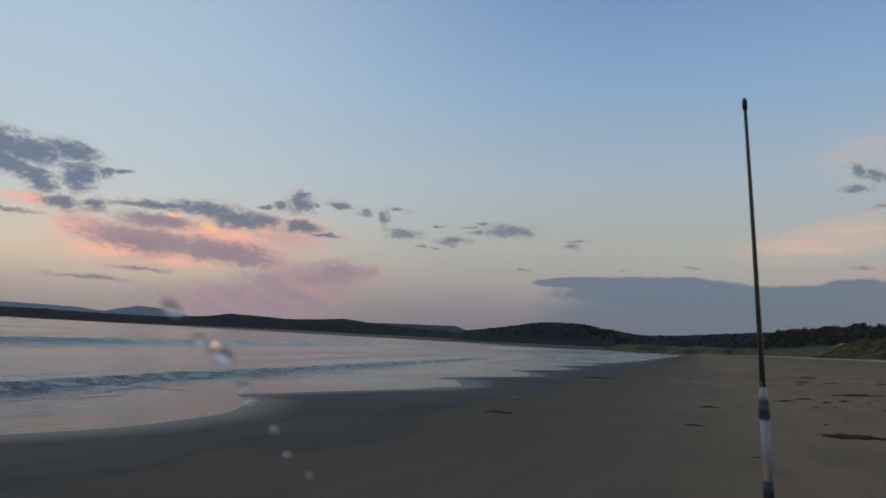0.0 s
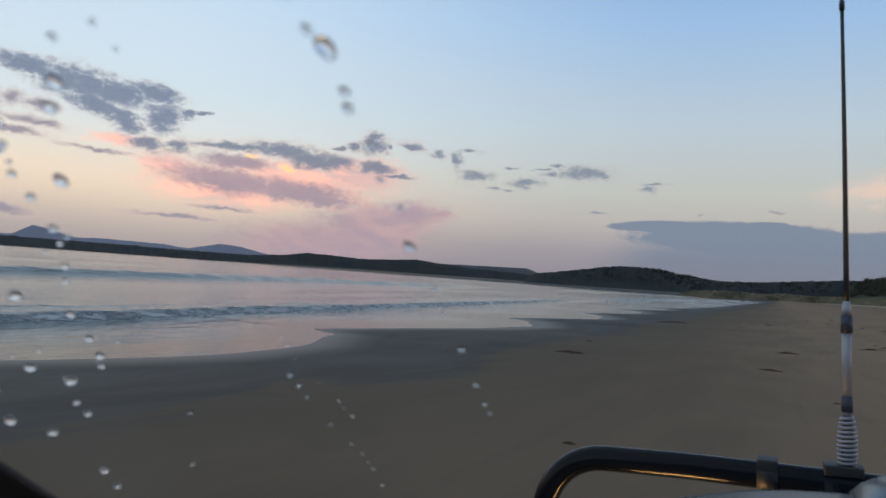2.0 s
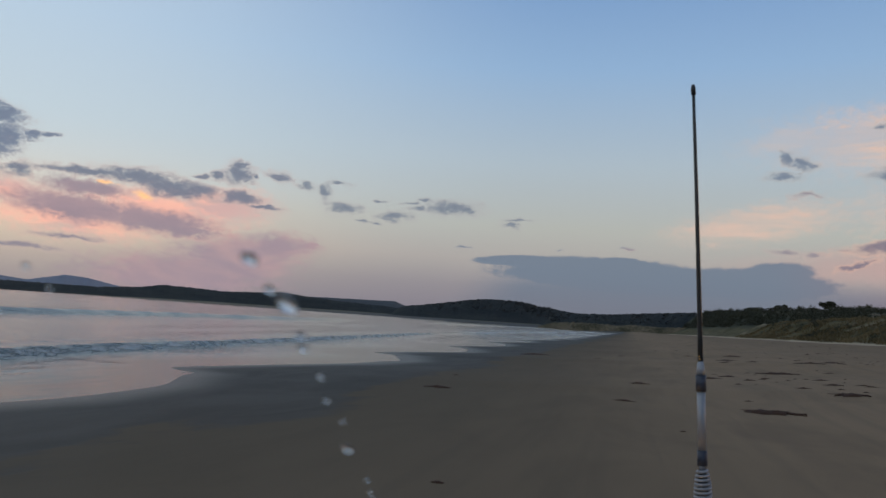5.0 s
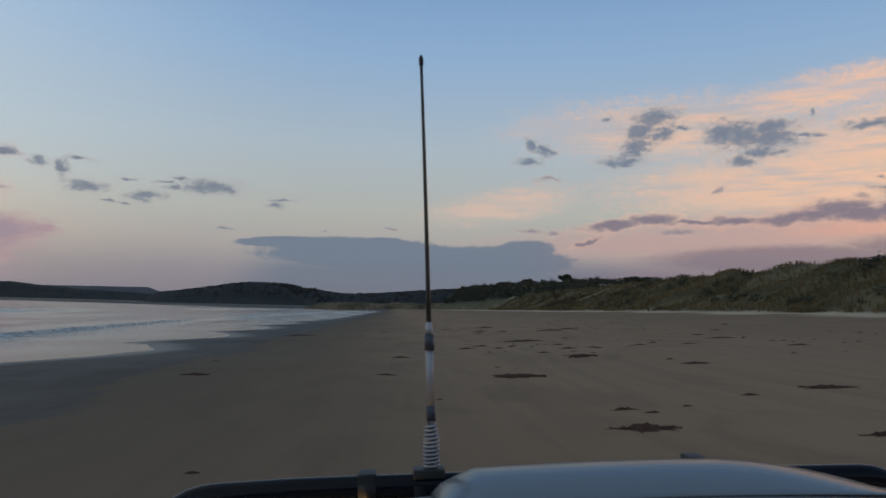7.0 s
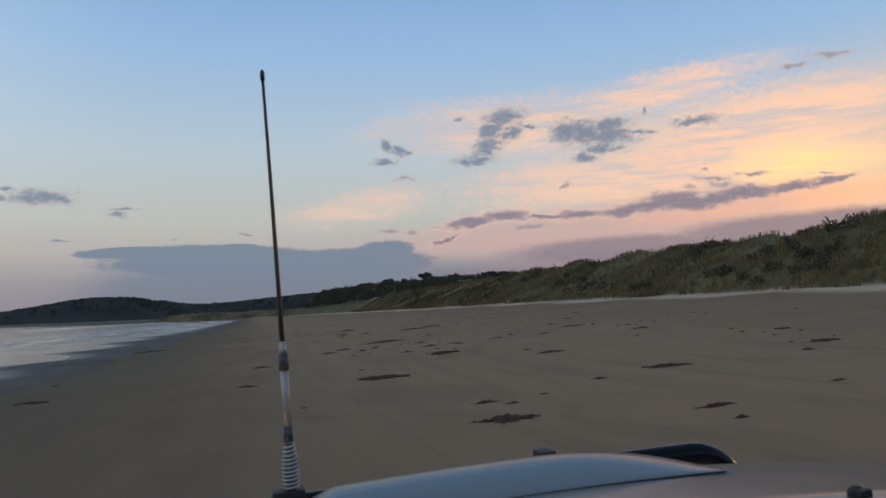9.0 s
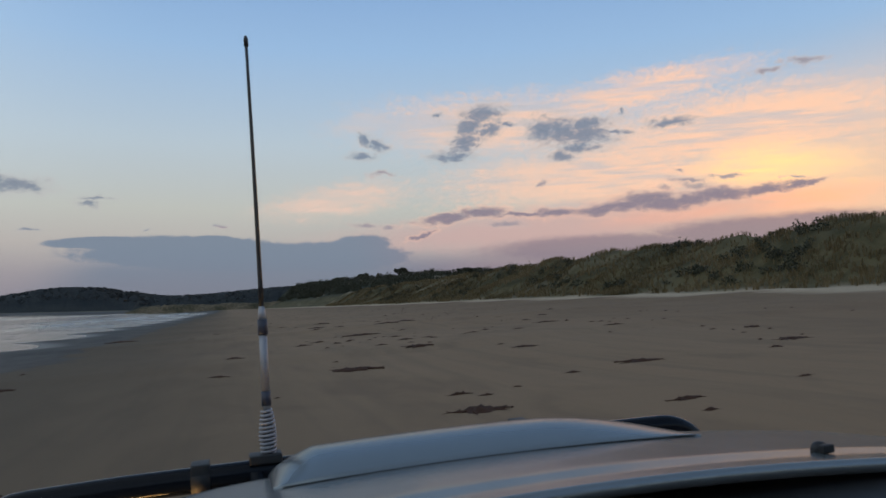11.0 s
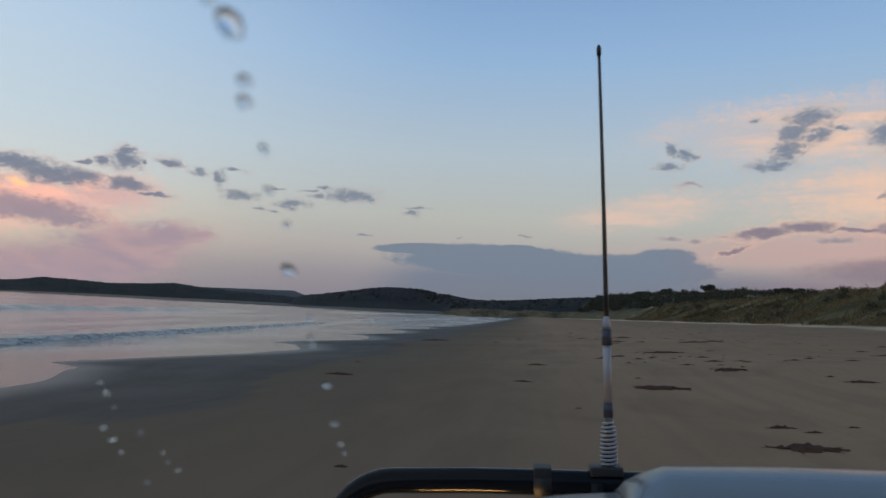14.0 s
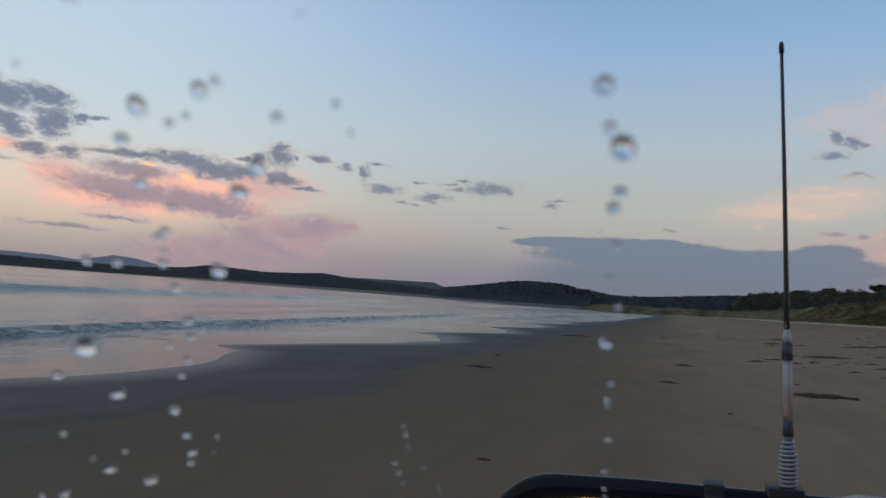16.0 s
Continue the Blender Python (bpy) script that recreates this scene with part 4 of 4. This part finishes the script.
part("dashboard", bm, TRIM, car, "dark dashboard top")
bm = bmesh.new()
slab(bm, [[(x, y, 2.0 - 0.03 * (x / 0.75) ** 2 - 0.03 * smooth(y, -2.0, -2.6)) for y in [-2.6 + 2.44 * j / 12 for j in range(13)]] for x in [-0.86 + 1.72 * i / 12 for i in range(13)]], (0, 0, 0.05))
part("roof", bm, PAINT, car)
bm = bmesh.new()
box(bm, -0.88, 0.88, -2.66, -2.58, 1.2, 1.98, 0.03)
part("rear_panel", bm, PAINT, car)
for sx in (-1, 1):
    for y0, lean in ((-1.0, 0.0), (-2.5, 0.1)):
        bm = bmesh.new()
        tube(bm, [(sx * 0.93, y0, 1.2), (sx * 0.91, y0 + lean * 0.5, 1.6), (sx * 0.84, y0 + lean, 1.97)], 0.04, 10)
        part("pillar", bm, PAINT, car)

# windscreen pane, its black border and the pillar beside it
bm = bmesh.new()
zs = [1.37 + 0.58 * j / 24 for j in range(25)]
slab(bm, [[TO_CAR @ Vector((x, screen_y(x, z), z)) for z in zs] for x in [-0.405 + 1.73 * i / 60 for i in range(61)]], (0, 0.005, 0.004))
screen = part("windscreen", bm, GLASS, car, "clear raked windscreen, wiped in the middle")
screen.visible_shadow = False
bm = bmesh.new()
border = [(-0.400 - 0.1 * (1.56 - z), z) for z in [1.95 - 0.58 * j / 24 for j in range(25)]]
slab(bm, [[TO_CAR @ Vector((x + dx, screen_y(x + dx, z) - 0.004, z)) for dx in (-0.012, 0.0, 0.012)] for x, z in border], (0, 0.004, 0.003))
part("border", bm, BLACK_PLASTIC, screen, "black printed border of the glass")
bm = bmesh.new()
slab(bm, [[TO_CAR @ Vector((-0.409 - 0.1 * (1.56 - z) - dx, screen_y(-0.409, z) - 0.006 - bulge, z)) for dx, bulge in ((0.0, 0.0), (0.012, 0.016), (0.05, 0.03), (0.10, 0.032), (0.15, 0.0))] for z in [2.0 - 0.8 * j / 20 for j in range(21)]], (0, -0.01, 0.0))
part("windscreen_pillar", bm, TRIM, car, "dark grey trimmed pillar")
bm = bmesh.new()
tube(bm, [(0.98 - 0.10 * j / 16, screen_y(1.34, 2.0 - 0.05 * (16 - j)) - 0.05, 1.19 + 0.05 * j) for j in range(17)], 0.05, 12)
part("windscreen_pillar", bm, TRIM, car, "dark grey trimmed pillar")

for x, y in ((-0.325, 0.975), (0.55, 1.0)):
    bm = bmesh.new()
    bmesh.ops.create_uvsphere(bm, u_segments=16, v_segments=8, radius=0.5, matrix=Matrix.Translation((x, y, bonnet_z(x, y) + 0.004)) @ Matrix.Diagonal((0.032, 0.026, 0.026, 1)))
    box(bm, x - 0.012, x + 0.012, y - 0.022, y - 0.010, bonnet_z(x, y), bonnet_z(x, y) + 0.014, 0.003)
    part("washer_nozzle", bm, BLACK_PLASTIC, car)

for x, y in ((-0.84, 1.12), (0.84, 1.12), (-0.84, -1.70), (0.84, -1.70)):
    turn = Matrix.Translation((x, y, 0.385)) @ Matrix.Rotation(radians(90), 4, "Y")
    bm = bmesh.new()
    prof = [(0.22, -0.10), (0.34, -0.125), (0.385, -0.10), (0.395, 0.0), (0.385, 0.10), (0.34, 0.125), (0.22, 0.10)]
    rings = [[bm.verts.new(turn @ Vector((r * math.cos(2 * math.pi * k / 40), r * math.sin(2 * math.pi * k / 40), h))) for r, h in prof] for k in range(40)]
    for k in range(40):
        a, b = rings[k], rings[(k + 1) % 40]
        for i in range(len(prof)):
            j = (i + 1) % len(prof)
            bm.faces.new((a[i], b[i], b[j], a[j]))
    wheel = part("wheel", bm, RUBBER, car, "black rubber tyre")
    bm = bmesh.new()
    bmesh.ops.create_cone(bm, cap_ends=True, segments=28, radius1=0.225, radius2=0.20, depth=0.17, matrix=turn)
    part("rim", bm, STEEL, wheel, "steel wheel rim")

# bull bar
OFF = -0.045
bm = bmesh.new()
bend = [(math.cos(radians(a)), math.sin(radians(a))) for a in range(0, 91, 10)]
loop = [(OFF - 0.935, 1.70, 0.72), (OFF - 0.935, 1.76, 0.95)]
loop += [(OFF - 0.935 + 0.15 * (1 - c), 1.775, 1.127 + 0.15 * s) for c, s in bend]
loop += [(OFF + x, 1.775 + 0.012 * (1 - (x / 0.8) ** 2), 1.277 - 0.006 * x - 0.009 * smooth(x, 0, 0.6)) for x in (-0.6, -0.4, -0.2, 0.0, 0.2, 0.4, 0.6)]
loop += [(OFF + 0.935 - 0.15 * (1 - c), 1.775, 1.112 + 0.15 * s) for c, s in bend[::-1]]
loop += [(OFF + 0.935, 1.76, 0.95), (OFF + 0.935, 1.70, 0.72)]
tube(bm, loop, 0.030, 20)
bull_bar = part("bull_bar", bm, BLACK_TUBE, car, "glossy black steel tube bull bar")
bm = bmesh.new()
box(bm, -0.95, 0.95, 1.66, 1.84, 0.55, 0.76, 0.03)
part("bumper", bm, BLACK_TUBE, bull_bar)
for x in (-0.35, 0.35):
    bm = bmesh.new()
    tube(bm, [(x, 1.74, 0.70), (x, 1.765, 1.0), (x, 1.775, 1.285)], 0.025, 12)
    part("upright", bm, BLACK_TUBE, bull_bar)
for x in (-0.475, 0.325):
    bm = bmesh.new()
    tube(bm, [(x - 0.021, 1.786, 1.279), (x + 0.021, 1.786, 1.279)], 0.0345, 20)
    box(bm, x - 0.021, x + 0.021, 1.755, 1.817, 1.279, 1.3175 if x < 0 else 1.326, 0.004)
    part("clamp", bm, BLACK_PLASTIC, bull_bar, "black clamp round the bar")

# headlamps, lit at dusk, behind the bar
for sx in (-1, 1):
    bm = bmesh.new()
    box(bm, sx * 0.68 - 0.15, sx * 0.68 + 0.15, 1.60, 1.715, 0.88, 1.08, 0.02)
    lamp = part("headlight", bm, BLACK_PLASTIC, car, "headlight with a lit warm lens")
    bm = bmesh.new()
    bmesh.ops.create_uvsphere(bm, u_segments=24, v_segments=12, radius=0.5, matrix=Matrix.Translation((sx * 0.68, 1.722, 0.98)) @ Matrix.Diagonal((0.24, 0.05, 0.15, 1)))
    part("lens", bm, LAMP_LENS, lamp, "glowing warm lens")

# radio aerial on the bar; a slight lean and bend
def along_aerial(s):
    return TO_CAR @ Vector((0.1575 - 0.048 * s - 0.009 * s * s, 1.783 - 0.020 * s, 1.296 + s))


FOOT = along_aerial(0.0)
bm = bmesh.new()
box(bm, FOOT.x - 0.045, FOOT.x + 0.03, 1.755, 1.812, 1.300, 1.3215, 0.004)
tube(bm, [along_aerial(0.0), along_aerial(0.022)], 0.014, 14)
aerial = part("aerial", bm, BLACK_PLASTIC, car, "tall radio aerial with a spring base")
bm = bmesh.new()
coil = []
for k in range(12 * 14 + 1):
    q = k / (12 * 14)
    r = 0.0105 + 0.0075 * math.sin(math.pi * min(1.0, 0.12 + q * 0.88)) ** 0.8
    c = along_aerial(0.016 + 0.112 * q)
    coil.append((c.x + r * math.cos(2 * math.pi * k / 14), c.y + r * math.sin(2 * math.pi * k / 14), c.z))
tube(bm, coil, 0.0036, 6)
part("spring", bm, STEEL, aerial, "bright steel barrel spring")
bm = bmesh.new()
tube(bm, [along_aerial(s) for s in (0.012, 0.05, 0.09, 0.13)], [0.008, 0.0125, 0.0125, 0.008], 12)
part("core", bm, BLACK_PLASTIC, aerial)
for name, rows, material, label in (
        ("collar", [(0.124, 0.0085), (0.136, 0.0085), (0.138, 0.011)], STEEL, ""),
        ("sleeve", [(0.138, 0.0112), (0.172, 0.0112)], BAND, "dark blue lower sleeve"),
        ("tube", [(0.170, 0.0095), (0.31, 0.0095)], STEEL, "satin steel tube"),
        ("sleeve", [(0.306, 0.0118), (0.343, 0.0118)], BAND, "dark blue upper sleeve"),
        ("ferrule", [(0.343, 0.0098), (0.356, 0.0095), (0.374, 0.0062)], STEEL, "tapered steel ferrule"),
        ("whip", [(0.372, 0.0062)] + [(0.372 + 0.0575 * k, 0.0060 - 0.00022 * k) for k in range(1, 11)] + [(1.014, 0.0038)], WHIP, "thin black whip"),
        ("tip", [(1.006, 0.0055), (1.024, 0.0058), (1.032, 0.003)], WHIP, "")):
    bm = bmesh.new()
    tube(bm, [along_aerial(s) for s, _ in rows], [r for _, r in rows], 14)
    part(name, bm, material, aerial, label)


# ---------------------------------------------------------------- raindrops on the glass
def bead_mesh(seed):
    """A flattened drop, uneven in outline, standing on the glass along z."""
    bm = bmesh.new()
    seg, rings = 14, 5
    centre = bm.verts.new((0, 0, 0))
    rim = []
    last = None
    for i in range(rings):
        q = math.cos(0.5 * math.pi * i / rings)
        ring = []
        for k in range(seg):
            a = 2 * math.pi * k / seg
            r = q * (1 + 0.14 * noise.noise((math.cos(a) * 1.3, math.sin(a) * 1.3, seed * 2.3)))
            ring.append(bm.verts.new((r * math.cos(a), r * math.sin(a) * 1.1, 0.45 * math.sin(0.5 * math.pi * i / rings))))
        if last:
            for k in range(seg):
                bm.faces.new((last[k], last[(k + 1) % seg], ring[(k + 1) % seg], ring[k]))
        else:
            rim = ring
        last = ring
    top = bm.verts.new((0, 0, 0.45))
    for k in range(seg):
        bm.faces.new((last[k], last[(k + 1) % seg], top))
        bm.faces.new((rim[(k + 1) % seg], rim[k], centre))
    bmesh.ops.recalc_face_normals(bm, faces=bm.faces)
    me = bpy.data.meshes.new("raindrop")
    bm.to_mesh(me)
    bm.free()
    me.materials.append(WATER_BEAD)
    me.shade_smooth()
    return me


BEADS = [bead_mesh(s) for s in range(5)]
# on the glass: x, z, radius in millimetres
DROPS_LINE = [(-0.129, 1.739, 2.8), (-0.128, 1.731, 1.9), (-0.125, 1.727, 3.6), (-0.126, 1.717, 2.2), (-0.128, 1.713, 2.2), (-0.127, 1.703, 1.5), (-0.130, 1.693, 1.6), (-0.128, 1.684, 1.3),
         (-0.133, 1.670, 2.7), (-0.132, 1.653, 1.6), (-0.134, 1.645, 1.6), (-0.134, 1.642, 1.2), (-0.135, 1.623, 2.1), (-0.138, 1.602, 2.0), (-0.139, 1.589, 1.5), (-0.139, 1.583, 1.5)]
DROPS_SIDE = [(-0.250, 1.728, 2.6), (-0.259, 1.720, 2.2), (-0.262, 1.710, 2.1), (-0.229, 1.717, 2.8), (-0.238, 1.710, 3.0), (-0.221, 1.718, 1.0), (-0.224, 1.716, 0.8), (-0.227, 1.713, 0.8),
         (-0.200, 1.733, 1.3), (-0.199, 1.727, 0.9), (-0.217, 1.729, 1.8), (-0.245, 1.725, 1.4), (-0.233, 1.733, 2.2), (-0.268, 1.695, 1.8), (-0.265, 1.697, 1.7), (-0.269, 1.691, 1.1),
         (-0.272, 1.687, 1.9), (-0.274, 1.679, 2.0), (-0.258, 1.686, 2.9), (-0.278, 1.667, 2.3), (-0.312, 1.655, 4.8), (-0.288, 1.651, 1.6), (-0.294, 1.644, 1.8), (-0.317, 1.635, 3.1),
         (-0.306, 1.627, 2.2), (-0.310, 1.614, 2.3), (-0.314, 1.604, 2.6), (-0.318, 1.598, 1.9)]
DROPS_EDGE = [(-0.327, 1.643, 2.3), (-0.284, 1.686, 1.7), (-0.291, 1.686, 1.6), (-0.343, 1.596, 3.3), (-0.336, 1.588, 3.3), (-0.289, 1.657, 1.3), (-0.276, 1.664, 1.3), (-0.227, 1.621, 1.0),
         (-0.228, 1.616, 1.3), (-0.230, 1.608, 0.8), (-0.228, 1.594, 0.9), (-0.226, 1.581, 0.9), (-0.227, 1.575, 0.9), (-0.226, 1.569, 1.3), (-0.301, 1.613, 1.0), (-0.307, 1.604, 0.8),
         (-0.306, 1.567, 1.2), (-0.369, 1.582, 1.7), (-0.281, 1.661, 1.7), (-0.333, 1.606, 1.3), (-0.343, 1.616, 1.5), (-0.344, 1.602, 1.1)]
DROPS_LOW = [(-0.363, 1.583, 2.4), (-0.374, 1.562, 3.3), (-0.367, 1.553, 3.3), (-0.333, 1.525, 1.6), (-0.370, 1.522, 2.8), (-0.374, 1.508, 2.5), (-0.398, 1.509, 2.0), (-0.393, 1.485, 3.5),
         (-0.347, 1.479, 2.2), (-0.357, 1.487, 1.3), (-0.240, 1.597, 1.7), (-0.241, 1.590, 1.7), (-0.242, 1.582, 1.0), (-0.243, 1.561, 1.1), (-0.242, 1.545, 1.2), (-0.240, 1.537, 1.2),
         (-0.242, 1.528, 1.2), (-0.242, 1.522, 1.7), (-0.246, 1.505, 1.7), (-0.336, 1.590, 1.7), (-0.344, 1.574, 2.1), (-0.346, 1.566, 2.2)]
DROPS_TOP = [(-0.239, 1.768, 1.1), (-0.239, 1.762, 1.8), (-0.247, 1.764, 0.7), (-0.21, 1.767, 1.5), (-0.202, 1.767, 1.1), (-0.194, 1.767, 1.0), (-0.209, 1.762, 1.0), (-0.217, 1.766, 0.7), (-0.217, 1.757, 1.3), (-0.2, 1.759, 1.2), (-0.231, 1.753, 1.3), (-0.249, 1.747, 1.7), (-0.212, 1.753, 0.7), (-0.201, 1.753, 0.7), (-0.2, 1.749, 0.7), (-0.27, 1.733, 0.8), (-0.228, 1.735, 1.4), (-0.24, 1.727, 1.2), (-0.259, 1.704, 1.3)]


for k, (x, z, r) in enumerate(d for d in DROPS_LINE + DROPS_TOP + DROPS_SIDE + DROPS_EDGE + DROPS_LOW if d[0] > -0.379):
    e = 0.004
    du = Vector((2 * e, screen_y(x + e, z) - screen_y(x - e, z), 0)).normalized()
    dv = Vector((0, screen_y(x, z + e) - screen_y(x, z - e), 2 * e)).normalized()
    out = du.cross(dv).normalized()
    out = out if out.y > 0 else -out
    place = Vector((x, screen_y(x, z), z)) + Vector((0, 0.0055, 0)) + out * 0.0004
    dv = out.cross(du)
    turn = Matrix((du, dv, out)).transposed().to_4x4()
    s = r * 0.001
    drop = new("raindrop", BEADS[k % 5])
    drop.matrix_world = Matrix.Translation(place) @ turn @ Matrix.Rotation(0.2 * math.sin(k * 2.1), 4, "Z") @ Matrix.Diagonal((s, s * (0.95 + 0.15 * (k % 3)), s, 1))
    tagged(drop, "clear raindrop clinging to the windscreen glass", "raindrop", "raindrops on the windscreen")
